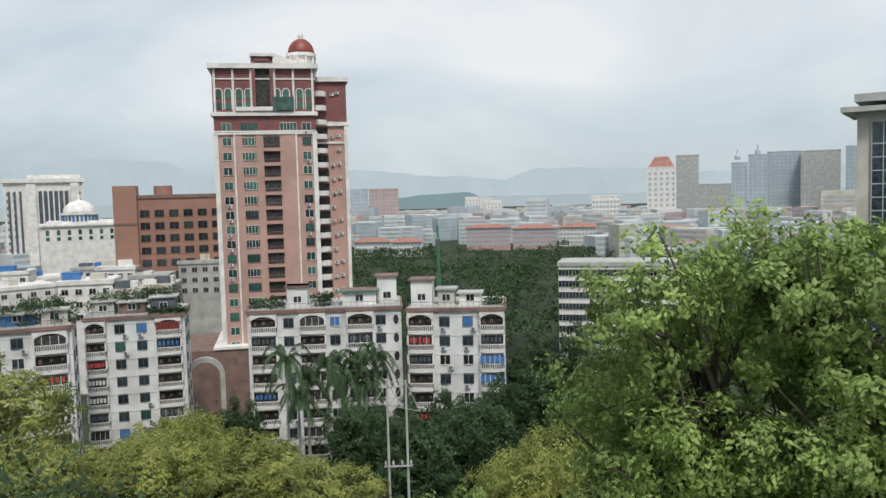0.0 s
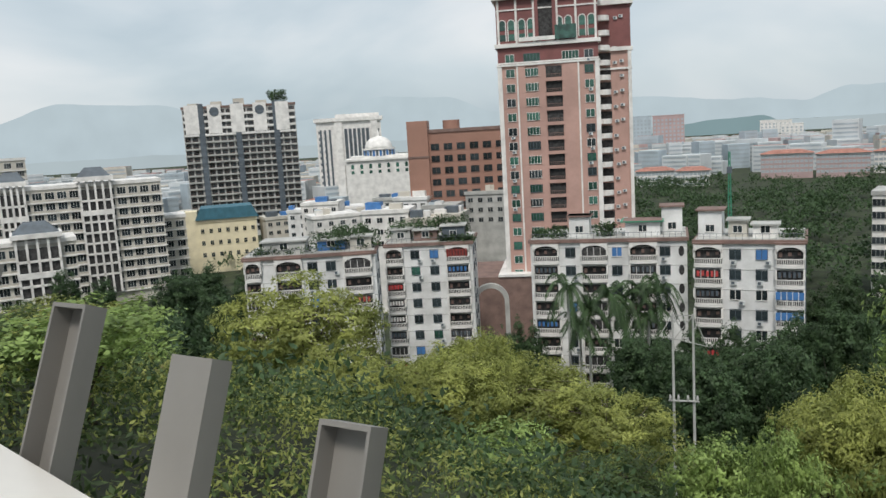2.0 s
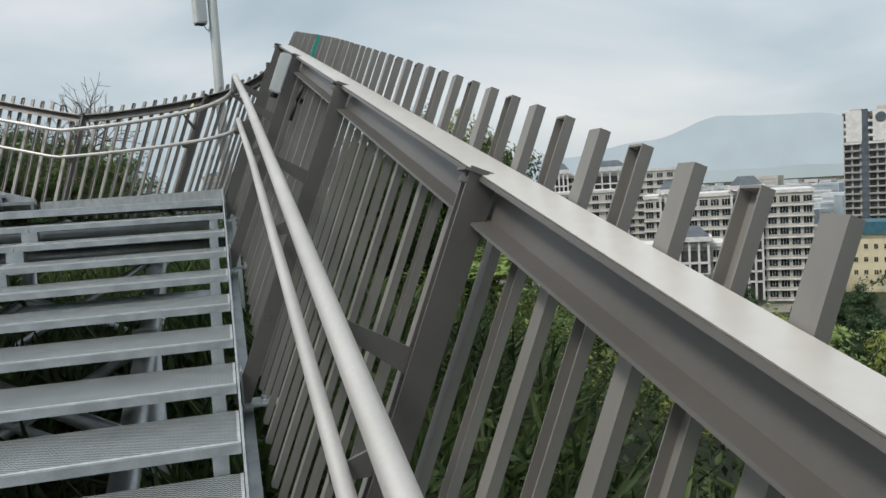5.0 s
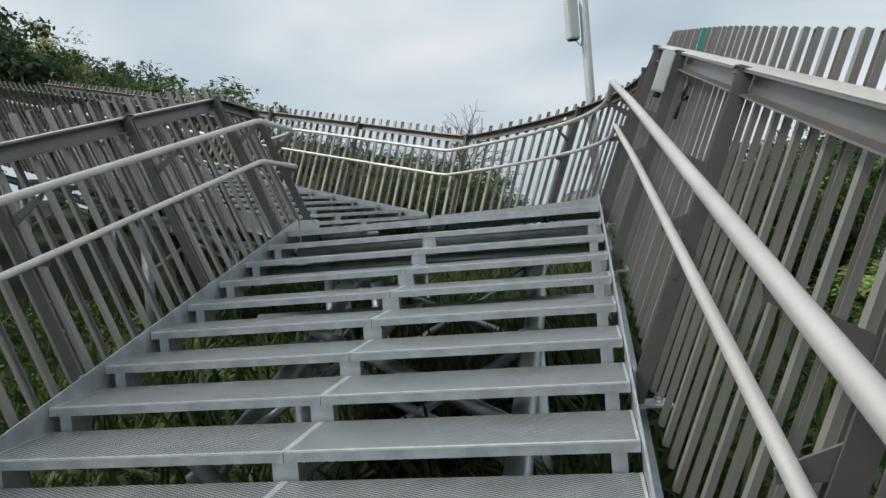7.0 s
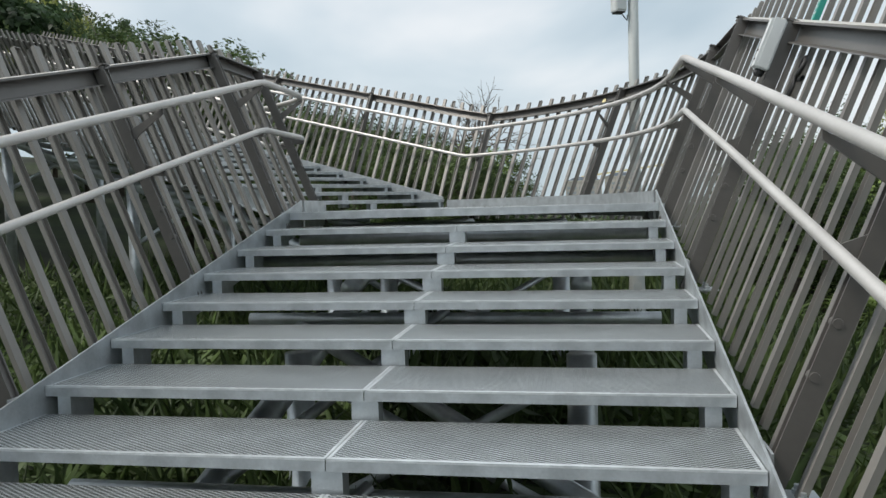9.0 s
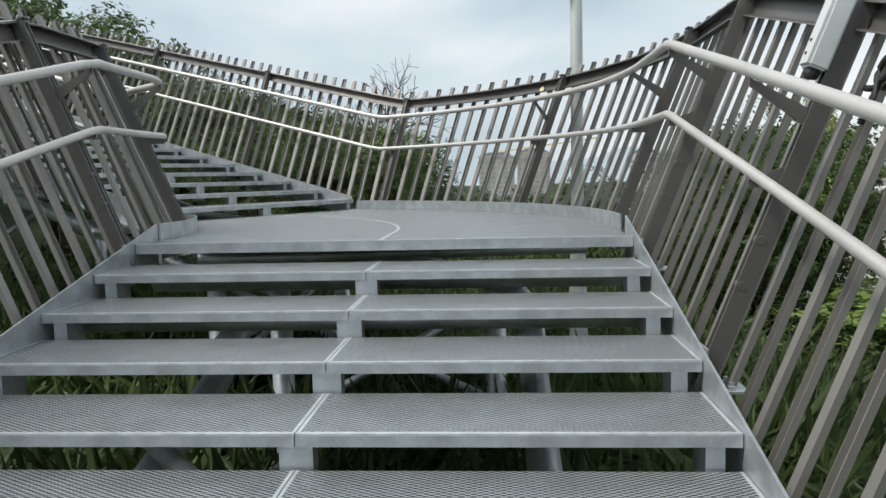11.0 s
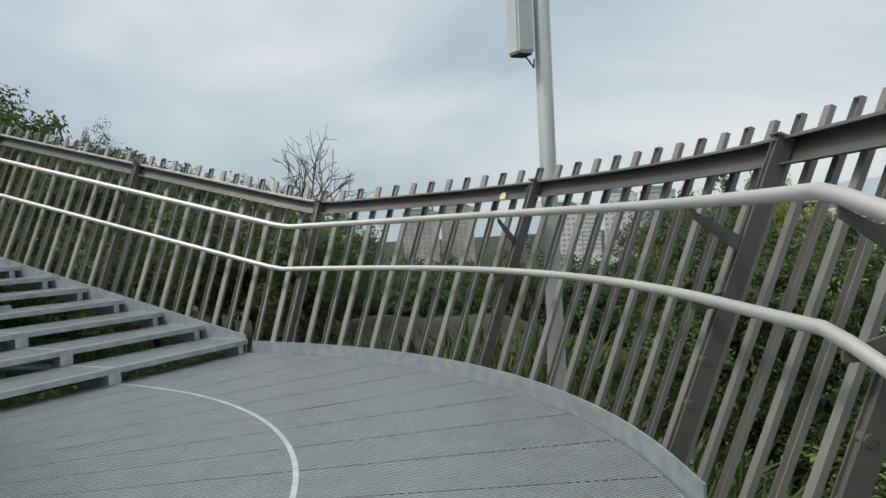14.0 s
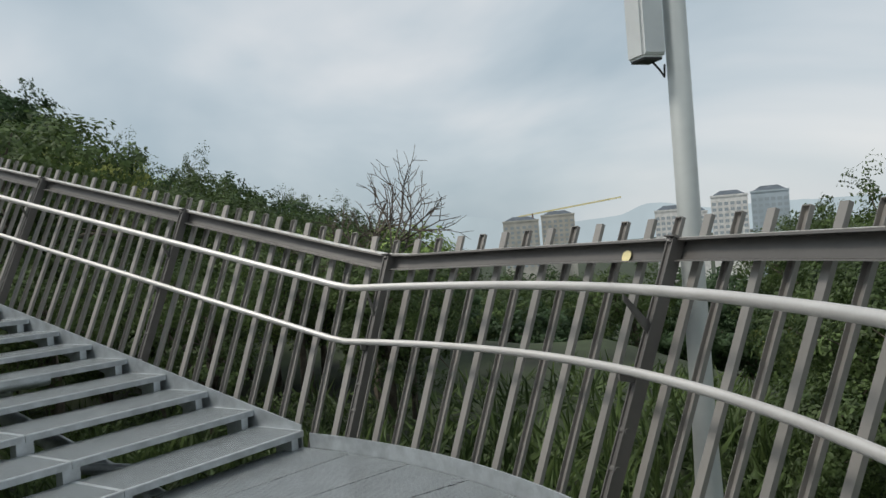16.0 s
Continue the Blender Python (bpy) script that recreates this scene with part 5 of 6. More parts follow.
# arch gateway and lane between the houses
gate = thing("gateway", "grey stone arched gateway over a lane", "gateway", at_az(-27.4, 150), 26)
bm = bmesh.new()
m_ = 14
for (a0, a1) in zip(range(m_), range(1, m_ + 1)):
    p = [(3.2 + r * -math.cos(math.pi * a / m_), 12.2 + r * math.sin(math.pi * a / m_)) for a in (a0, a1) for r in (2.7, 3.6)]
    vs = [bm.verts.new((x, yy, z)) for yy in (0, 1.2) for x, z in (p[0], p[2], p[3], p[1])]
    for q in ((0, 1, 2, 3), (7, 6, 5, 4), (0, 4, 5, 1), (2, 6, 7, 3)):
        bm.faces.new([vs[j] for j in q])
part("arch", bm, M_concrete, gate)
for x in (-0.4, 5.9):
    slab(gate, "pillar", M_concrete, x, x + 0.9, 0, 1.2, 0, 12.2)
# twin-pole power line support
pyl = thing("power_pole", "twin grey concrete poles with a steel crossarm and braces", "utility pole", at_az(-12.2, 60, ground_z(*at_az(-12.2, 60)[:2])), 12)
top_z = -14.6 - pyl.location.z
for x in (-0.75, 0.75):
    bm = bmesh.new()
    lathe_into(bm, [(0.14, -1), (0.08, top_z)], 10)
    part("pole", bm, M_concrete, pyl, at=pose(x, 0, 0))
bm = bmesh.new()
for pts in (((-1.7, 0, -1.7), (1.8, 0, -2.5)), ((-0.75, 0, -0.1), (-1.7, 0, -1.7)), ((0.75, 0, -0.1), (1.8, 0, -2.5)), ((-0.75, 0, -0.1), (0.75, 0, -0.1)), ((-0.75, 0, -0.1), (0.5, 0, -2.2)), ((0.75, 0, -0.1), (-0.6, 0, -1.9))):
    tube_into(bm, [Vector(p) + Vector((0, -0.1, top_z)) for p in pts], 0.035, 5)
part("crossarm", bm, M_concrete, pyl)
bm = bmesh.new()
for x in (-1.0, -0.4, 0.3, 1.0):
    lathe_into(bm, [(0.07, 0), (0.10, 0.2), (0.05, 0.42)], 8, (x, -0.2, top_z - 6.8))
box_into(bm, -1.15, 1.15, -0.23, -0.12, top_z - 6.9, top_z - 6.8)
part("switchgear", bm, M_concrete, pyl)


# low houses and sheds between the white houses and the towers behind
rl_ = random.Random(77)
for i in range(26):
    az = -48 + 24.5 * i / 25 + rl_.uniform(-.4, .4)
    d = rl_.uniform(185, 300)
    el = -5.3 - rl_.uniform(0, 1.3) - (0.8 if d < 220 else 0)
    top = d * math.tan(radians(el))
    wdeg = rl_.uniform(2.0, 3.6)
    mat = rl_.choice((M_trim, M_white, M_beige, M_concrete))
    if az < -42.9:                             # leaves the cream office clear
        continue
    lb, lw, lh = grid_building("apartment_building", "low pale house with sheds on its flat roof", az, az + wdeg, d, top, 10, mat, 4, 3, 1.4, 1.3, M_glass, mat, turn=rl_.uniform(-20, 20), fh=3.0, top_gap=0.8, category="house", group="low houses", sides=False)
    for q in range(3):
        x0 = rl_.uniform(0, lw * 0.7)
        slab(lb, "roof_shed", rl_.choice((M_bluetin, M_greyblue, M_trim, M_slate, M_beige, M_white)), x0, x0 + rl_.uniform(1.5, 4.5), 1 + q, 4 + q, lh, lh + rl_.uniform(0.8, 2.2))

mast = thing("antenna_mast", "slim green lattice mast on a roof", "antenna", at_az(-8.9, 128, -17.2))
bm = bmesh.new()
for sx, sy in ((-.25, -.25), (.25, -.25), (.25, .25), (-.25, .25)):
    tube_into(bm, [(sx, sy, 0), (sx * 0.4, sy * 0.4, 12)], 0.05, 4)
for k in range(10):
    q = 0.25 - 0.015 * k
    tube_into(bm, [(-q, -q, k * 1.2), (q, -q, k * 1.2 + 1.2)], 0.03, 4)
    tube_into(bm, [(q, -q, k * 1.2), (-q, -q, k * 1.2 + 1.2)], 0.03, 4)
part("lattice", bm, M_greenroof, mast)
bm = bmesh.new()
box_into(bm, -0.35, 0.35, -0.35, 0.35, 8.6, 9.6)
part("aerial", bm, M_slate, mast)

shed = thing("garden_house", "small house with a red tile roof among the trees", "house", at_az(-50.2, 62, ground_z(*at_az(-50.2, 62)[:2]) - 0.5), 48)
slab(shed, "wall", M_beige, -3, 3, 0, 4.5, 0, 10.6)
hip(shed, -3.6, 3.6, -0.6, 5.1, 10.6, 1.6, M_redroof)


# ---- plants ----
def leaves_mesh(name, centres, normals_out, size, mat, per, spread, seed, droop=0.0, shape=0.5):
    """Loose leaf blades round clump centres: each a bent pair of triangles."""
    rg = np.random.RandomState(seed)
    k = len(centres)
    c = np.repeat(np.array(centres), per, axis=0)
    n = len(c)
    sp = np.repeat(np.array(spread).reshape(-1, 1), per, axis=0) if np.ndim(spread) else spread
    v = rg.normal(size=(n, 3))
    v /= np.linalg.norm(v, axis=1, keepdims=True)
    r = rg.uniform(0.25, 1.0, (n, 1)) ** 0.6
    p = c + v * r * sp * np.array([1, 1, 0.75])
    if normals_out is None:
        d = v * 0.6 + rg.normal(size=(n, 3)) * 0.7
        up = rg.normal(size=(n, 3)) * 0.5 + np.array([0, 0, 1.0])
    else:                                  # blades lie like scales on the lobe they grow from
        up = v * 0.55 + np.repeat(np.array(normals_out), per, axis=0) + rg.normal(size=(n, 3)) * 0.38 + np.array([0, 0, 0.15])
        d = np.cross(up, rg.normal(size=(n, 3)))
        d /= np.linalg.norm(d, axis=1, keepdims=True) + 1e-9
    d[:, 2] -= droop
    d /= np.linalg.norm(d, axis=1, keepdims=True)
    s = np.cross(d, up)
    s /= np.linalg.norm(s, axis=1, keepdims=True) + 1e-9
    L = size * rg.uniform(0.6, 1.35, (n, 1))
    a, b = p, p + d * L
    mid = p + d * L * 0.45
    q = np.cross(s, d) * L * 0.08
    e, f = mid + s * L * shape * 0.5 - q, mid - s * L * shape * 0.5 - q
    verts = np.stack([a, e, b, f], 1).reshape(-1, 3)
    me = bpy.data.meshes.new(name)
    me.vertices.add(4 * n)
    me.vertices.foreach_set("co", verts.astype(np.float32).ravel())
    tri = np.arange(n)[:, None] * 4 + np.array([0, 1, 2, 0, 2, 3])
    me.loops.add(6 * n)
    me.loops.foreach_set("vertex_index", tri.ravel().astype(np.int32))
    me.polygons.add(2 * n)
    me.polygons.foreach_set("loop_start", np.arange(0, 6 * n, 3, dtype=np.int32))
    me.update()
    me.validate()
    me.materials.append(mat)
    return me


def tree_meshes(name, h, crown_w, crown_h, clumps, per, leaf, mat, seed, trunk=0.16, limbs=9, droop=0.1, shape=0.5, hollow=0.45, lumps=6, spread=0.16, fit=1.0, taper=0.0):
    """Trunk with limbs, and a crown of leaf clumps gathered into uneven lobes. The tree stands on z 0 and is h high."""
    rg = random.Random(seed)
    zc = h - crown_h / 2
    lobes = []
    for i in range(lumps):
        a = 2 * math.pi * i / lumps + rg.uniform(-0.5, 0.5)
        rise = rg.uniform(-0.28, 0.26)
        rr = rg.uniform(0.25, 0.62) * crown_w / 2 * (1 - taper * (rise + 0.28))
        lobes.append((Vector((rr * math.cos(a), rr * math.sin(a), zc + rise * crown_h)), rg.uniform(0.26, 0.42) * crown_w * fit, rg.uniform(0.22, 0.36) * crown_h * fit))
    lobes.append((Vector((rg.uniform(-.1, .1) * crown_w, rg.uniform(-.1, .1) * crown_w, h - crown_h * 0.3)), 0.3 * crown_w * fit, 0.3 * crown_h * (fit if taper < 0.3 else 1.0)))
    cs, sp, outs = [], [], []
    while len(cs) < clumps:
        o, rw, rh = rg.choice(lobes)
        v = Vector((rg.gauss(0, 1), rg.gauss(0, 1), rg.gauss(0, 1))).normalized() * (hollow + (1 - hollow) * rg.random())
        p = o + Vector((v.x * rw, v.y * rw, v.z * rh))
        if p.z > h * 0.12:
            cs.append(p[:])
            outs.append(v.normalized()[:])
            sp.append(crown_w * spread * rg.uniform(0.55, 1.2))
    crown = leaves_mesh("crown", cs, outs, leaf, mat, per, sp, seed, droop, shape)
    bm = bmesh.new()
    top = Vector((rg.uniform(-.2, .2), rg.uniform(-.2, .2), h - crown_h * 0.45))
    tube_into(bm, [(0, 0, -0.4), (trunk * rg.uniform(-1, 1), trunk * rg.uniform(-1, 1), top.z * 0.5), top], trunk, 8, trunk * 0.5)
    for i in range(limbs):
        o = Vector(cs[rg.randrange(len(cs))])
        s = Vector((0, 0, top.z * rg.uniform(0.35, 1.0)))
        m = s.lerp(o, 0.5) + Vector((rg.uniform(-.1, .1), rg.uniform(-.1, .1), 0.12)) * crown_w * 0.4
        tube_into(bm, [s, m, o], trunk * 0.42, 5, trunk * 0.08)
        for _ in range(2):
            e = Vector(cs[rg.randrange(len(cs))])
            if (e - m).length < crown_w * 0.5:
                tube_into(bm, [m, m.lerp(e, 0.6) + Vector((0, 0, 0.05 * crown_w)), e], trunk * 0.2, 4, trunk * 0.05)
    return mesh_of("trunk", bm, M_bark, True), crown


def tree_of(meshes, label, group=""):
    t = thing("tree", label, "tree", group=group)
    part("trunk", meshes[0], None, t)
    part("crown", meshes[1], None, t)
    return t


LIB = {
    "olive": [tree_meshes("olive", 8, 8.5, 5.6, 540, 44, 0.18, M_leaf_olive, 41 + i, 0.16, 10, 0.3, 0.36, 0.78, 11, 0.05, 0.62, 0.6) for i in range(2)],
    "bright": [tree_meshes("bright", 6, 5.6, 4.4, 170, 30, 0.19, M_leaf_bright, 51 + i, 0.11, 9, 0.3, 0.5, 0.5, 7, 0.085, 0.75, 0.5) for i in range(2)],
    "dark": [tree_meshes("dark", 12, 10, 9, 240, 42, 0.33, M_leaf_dark, 61 + i, 0.28, 8, 0.1, 0.55, 0.68, 9, 0.062, 0.85, 0.5) for i in range(2)],
    "mid": [tree_meshes("mid", 9, 8, 6.6, 260, 46, 0.17, M_leaf_mid, 71 + i, 0.2, 9, 0.15, 0.5, 0.62, 8, 0.06, 0.85, 0.5) for i in range(2)],
}
LIB["tall"] = [tree_meshes("tall", 24, 11, 20, 460, 34, 0.42, M_leaf_dark, 81 + i, 0.34, 12, 0.1, 0.55, 0.66, 16, 0.075, 0.62, 0.45) for i in range(3)]
SIZE = {"tall": 24.0, "olive": 8.0, "bright": 6.0, "dark": 12.0, "mid": 9.0}
WORDS = {"tall": "tall dense dark green broadleaf tree", "olive": "feathery olive green tree on the slope", "bright": "young bright green broadleaf tree on the slope", "dark": "dense dark green broadleaf tree", "mid": "mid green broadleaf tree on the hillside"}
PROTO = {}
for k, ms in LIB.items():
    PROTO[k] = [tree_of(m, WORDS[k], WORDS[k] + "s") for m in ms]
rt = random.Random(99)
used = {k: [False] * len(ms) for k, ms in LIB.items()}


def plant(kind, x, y, top, width=None, base=None):
    """One tree of a kind with its foot on the ground and its tip at height top."""
    z = ground_z(x, y) - 0.1 if base is None else base
    h = max(1.6, top - z)
    if kind in ("dark", "mid") and h > 15 and width and h > 1.5 * width:
        kind = "tall"
    i = rt.randrange(len(PROTO[kind]))
    s = h / SIZE[kind]
    sw = s if width is None else width / {"tall": 11.0, "olive": 8.5, "bright": 5.6, "dark": 10.0, "mid": 8.0}[kind]
    rz = rt.uniform(0, 360)
    if not used[kind][i]:
        c = PROTO[kind][i]
        c.matrix_basis = pose(x, y, z, 0, 0, rz)
        used[kind][i] = True
    else:
        c = copy_thing(PROTO[kind][i], pose(x, y, z, 0, 0, rz))
    c.scale = (sw, sw, s)
    return c


def plant_az(kind, az, el, d, width=None):
    x, y, _ = at_az(az, d)
    return plant(kind, x, y, d / AZ_GAIN * math.tan(radians(lift_el(az, el))), width)


# foreground slope below the lookout
for kind, az, el, d, w in (
        ("olive", -41.6, -10.5, 32.1, 8.3), ("olive", -27.2, -16.8, 25.3, 7.8), ("olive", -36.3, -17.1, 23.4, 3.8), ("olive", -17.5, -19.9, 23.4, 5.1), ("olive", -22.5, -17.9, 26.3, 4.2), ("bright", -53.9, -12.4, 33.1, 6.3),
        ("bright", -59.0, -11.5, 32.1, 4.2), ("olive", -51.3, -15.7, 23.4, 4.8), ("olive", -0.3, -18.0, 22.4, 4.6), ("bright", -10.2, -22.8, 13.6, 2.1), ("bright", -25.8, -22.4, 14.6, 2.6), ("olive", -56.2, -19.6, 13.6, 2.6),
        ("bright", -4.9, -23.5, 12.7, 2.2), ("mid", -34.0, -20.5, 18.5, 3.5), ("mid", -17.2, -23.8, 15.6, 2.7), ("mid", -43.4, -20.4, 16.6, 2.7), ("olive", -0.7, -18.4, 21.4, 3.6), ("olive", -37.5, -15.9, 19.5, 3.7),
        ("bright", -5.8, -21.7, 12.7, 1.5), ("olive", -30.4, -16.8, 21.4, 4.1), ("mid", -40.0, -18.9, 17.5, 3.1), ("olive", -27.6, -15.4, 24.3, 3.6),
        ("mid", -57.5, -13.0, 34, 7.0), ("bright", -64, -15, 22, 5.5), ("mid", -69, -12, 26, 6.5), ("mid", 12, -19, 19, 5.0), ("olive", 19, -17, 20, 5.5), ("olive", 5.0, -17.5, 23, 5.0),
        ("bright", -55, -25, 10, 3.0), ("mid", -63, -23, 11, 3.2), ("bright", -73, -17, 14, 4.0), ("olive", -71, -9, 32, 7.5), ("mid", -64, -9.5, 45, 9), ("olive", -59, -17.5, 17, 4.6), ("mid", -47, -16.5, 22, 4.2)):
    plant_az(kind, az, el + 0.2, d, w * (1.32 if kind == "olive" else 1.1))
for az, el in ((-1.6, -10.6), (0.3, -11.0), (2.0, -10.4), (3.8, -10.8), (5.6, -10.2), (7.6, -10.6), (-3.0, -11.8)):
    plant_az("dark", az, el, 128, 8.5)
# dark belts round the white houses and the park beyond
for i in range(44):
    az = -16 + 21 * (i % 22) / 21 + rt.uniform(-.6, .6)
    d = rt.uniform(72, 108)
    el = (-15.6 if az < -5 else -14.4) + rt.uniform(-1.4, 0.5) - (90 - d) * 0.05
    if az > -3.8:
        el = -11.5 - rt.uniform(0, 4)
        d = rt.uniform(85, 140)
    plant_az("dark" if rt.random() < 0.8 else "mid", az, el, d, rt.uniform(7, 10))
for i in range(40):
    az = rt.uniform(-75, -44)
    d = rt.uniform(80, 190)
    plant_az("dark", az, -8.3 - (190 - d) * 0.035 + rt.uniform(-.6, .5), d, rt.uniform(8, 13))
for az, el, d in ((-43.3, -8.4, 175), (-42.3, -8.2, 178), (-41.5, -8.9, 170), (-44.5, -9.6, 150), (-47, -9.2, 170)):
    plant_az("dark", az, el, d, 9)
for az, el in ((-26.6, -15.0), (-25.3, -14.6), (-24.0, -14.3), (-22.8, -14.6), (-28.3, -15.6), (-29.2, -16.5)):
    plant_az("mid", az, el, 108, 5.5)
def far_woods():
    """Crowns of the park far below, too many to count."""
    rg = random.Random(23)
    cs, sp = [], []

    def crown(az, d, top, w):
        x, y, z = at_az(az, d)
        top += z - PLAIN
        for _ in range(16):
            a, r = rg.uniform(0, 6.28), w / 2 * math.sqrt(rg.random())
            cs.append((x + r * math.cos(a), y + r * math.sin(a), top - 1.2 - (r / w) ** 2 * 10 - rg.uniform(0, 2.0)))
            sp.append(rg.uniform(1.2, 2.2))

    for _ in range(420):
        d = rg.uniform(200, 480)
        crown(rg.uniform(-17.5, 25), d, -rg.uniform(34.5, 40) - 0.006 * (d - 200), rg.uniform(10, 16))
    for _ in range(120):
        crown(rg.uniform(-72, -40), rg.uniform(230, 600), -rg.uniform(38, 43), rg.uniform(8, 12))
    me = leaves_mesh("far_woods", cs, None, 1.15, M_leaf_dark, 12, sp, 9, 0.1, 0.6)
    tagged(new("far_woods", me), "dense dark green crowns of a far park", "woods", kind="stuff")


far_woods()

# hillside beyond the landing and behind it
LAND = Vector((0.4, -0.8, 1.4))
ENV = [(-175, 11), (-150, 19), (-138, 19), (-131, 15.6), (-125, 12.2), (-120.7, 9.4), (-116, 8.2), (-112, 6.6), (-109, 4.8), (-103, 3.7), (-98, 1.2), (-96, -1.4), (-84, -1.4), (-82, 0.2), (-78, -0.6), (-73, -0.6), (-71, 1.0), (-68.5, 1.6), (-66.5, 0.5), (-55, 0.0), (-44, -2.0)]


def envelope(az):
    for (a, ea), (b, eb) in zip(ENV, ENV[1:]):
        if a <= az <= b:
            return ea + (eb - ea) * (az - a) / (b - a)
    return -6.0


def clear_of_path(x, y, gap):
    for s in (-12, -10, -8, -6, -4, -2, 0, 1.5, 3, 4.5, 6, 7.5, 9, 11, 13, 15, 17, 19):
        c = edge(s, 1)[0].lerp(edge(s, -1)[0], 0.5)
        if (c.x - x) ** 2 + (c.y - y) ** 2 < (gap + 1.4) ** 2:
            return False
    return True


made = 0
for i in range(900):
    az = rt.uniform(-172, -47)
    d = rt.uniform(7.5, 22) if rt.random() < 0.45 else rt.uniform(20, 75)
    x, y = LAND.x + d * math.sin(radians(az)), LAND.y + d * math.cos(radians(az))
    env = envelope(az)
    top = LAND.z + d * math.tan(radians(env - rt.uniform(0, 2.5 if d > 20 else 9)))
    if az > -98 and d < 18:
        top = LAND.z + d * math.tan(radians((-7 if az < -70 else -1) - rt.uniform(0, 8)))
    ea = math.degrees(math.atan2(x - EYE0.x, y - EYE0.y))
    if -74 < ea < 30 and top - 0.06 > -0.17 * math.hypot(x - EYE0.x, y - EYE0.y):   # keeps the lookout's view of the town open
        continue
    g = ground_z(x, y)
    h = top - g
    if not 2.2 < h < 13:
        continue
    w = min(h * 1.0, 9.0) * 1.05
    if not clear_of_path(x, y, 1.2 + w * 0.42):
        continue
    kind = rt.choices(("mid", "dark", "olive", "bright"), (5, 4.5 if d > 26 else 0, 0.5, 0.5))[0]
    plant(kind, x, y, top, w * rt.uniform(0.8, 1.15))
    made += 1
    if made > 122:
        break

# crowns that stand out along the crest, and one beside the bare tree's hollow
for kind, az, el, d, w in (("dark", -124.0, 12.2, 46, 5.5), ("dark", -121.3, 9.8, 48, 4.5), ("mid", -117.3, 8.6, 50, 4.5), ("mid", -112.7, 7.5, 42, 3.8), ("dark", -110.0, 5.2, 44, 3.2), ("mid", -106.3, 4.7, 44, 3.2), ("mid", -102.7, 3.7, 40, 2.8), ("dark", -114.8, 7.0, 46, 3.8)):
    x, y = LAND.x + d * math.sin(radians(az)), LAND.y + d * math.cos(radians(az))
    plant(kind, x, y, LAND.z + d * math.tan(radians(el + 0.5)), w * 1.25)
plant("mid", -14.6, 5.6, 2.3, 3.4)
plant("olive", -15.6, 7.2, 2.2, 3.6)

# the tall fresh green tree close to the lookout
near_me = tree_meshes("near", 8.2, 5.4, 7.6, 640, 74, 0.095, M_leaf_bright, 7, 0.11, 34, 0.35, 0.52, 0.3, 24, 0.055, 0.55, 0.25)
nt = tree_of(near_me, "tall fresh green broadleaf tree with open crown near the railing")
x, y, _ = at_az(11.6, 11.4)
nt.matrix_basis = pose(x, y, 0.95 - 8.2, 0, 0, 40)
near2_me = tree_meshes("near", 7.6, 4.4, 6.8, 420, 70, 0.095, M_leaf_bright, 17, 0.09, 24, 0.35, 0.52, 0.3, 16, 0.06, 0.6, 0.25)
nt2 = tree_of(near2_me, "fresh green broadleaf tree with thin dark limbs")
x, y, _ = at_az(21.5, 10.9)
nt2.matrix_basis = pose(x, y, 0.75 - 7.6, 0, 0, 10)


# bare tree beyond the curve
def bare_tree():
    bm = bmesh.new()
    rg = random.Random(4)

    def grow(p, d, length, r, depth):
        q = p + d * length
        mid = p.lerp(q, 0.5) + Vector((rg.uniform(-.1, .1), rg.uniform(-.1, .1), 0)) * length * 0.6
        tube_into(bm, [p, mid, q], r, 5 if depth < 3 else 3, r * 0.66)
        if depth >= 6:
            return
        for _ in range(rg.choice((2, 3, 3)) if depth < 5 else 2):
            nd = (d + Vector((rg.gauss(0, .55), rg.gauss(0, .55), rg.gauss(0.05, .35)))).normalized()
            grow(q, nd, length * rg.uniform(0.6, 0.82), r * 0.66, depth + 1)

    grow(Vector((0, 0, 0)), Vector((0, 0.05, 1)).normalized(), 1.9, 0.11, 0)
    return bm


bt_x, bt_y = -14.7, -3.75
single("bare_tree", bare_tree(), M_bark, "leafless grey tree with fine twigs beyond the railing", "tree", at=pose(bt_x, bt_y, ground_z(bt_x, bt_y) - 0.3, 0, 0, 60) @ Matrix.Diagonal((0.82, 0.82, 0.86, 1)))


# palms in front of the white house
def palm_meshes():
    bm = bmesh.new()
    lathe_into(bm, [(0.24, -0.5), (0.2, 3), (0.15, 8.0), (0.17, 8.6), (0.1, 9.4)], 8)
    trunk = mesh_of("trunk", bm, M_concrete, True)
    bm = bmesh.new()
    rg = random.Random(2)
    for i in range(13):
        a = 2 * math.pi * i / 13 + rg.uniform(-.2, .2)
        rise = rg.uniform(0.2, 1.2)
        pts = [Vector((math.cos(a) * r, math.sin(a) * r, 9.3 + rise * r - 0.36 * r * r)) for r in (0, 0.6, 1.2, 1.8, 2.4, 2.9)]
        side = Vector((-math.sin(a), math.cos(a), 0))
        for p, q in zip(pts, pts[1:]):
            for j in range(4):
                c = p.lerp(q, j / 4)
                for sg in (-1, 1):
                    tip = c + side * sg * 0.55 + (q - p).normalized() * 0.3 + Vector((0, 0, -0.25))
                    bm.faces.new([bm.verts.new(v) for v in (c, c + (q - p) * 0.27, tip)])
    return trunk, mesh_of("fronds", bm, M_leaf_dark)


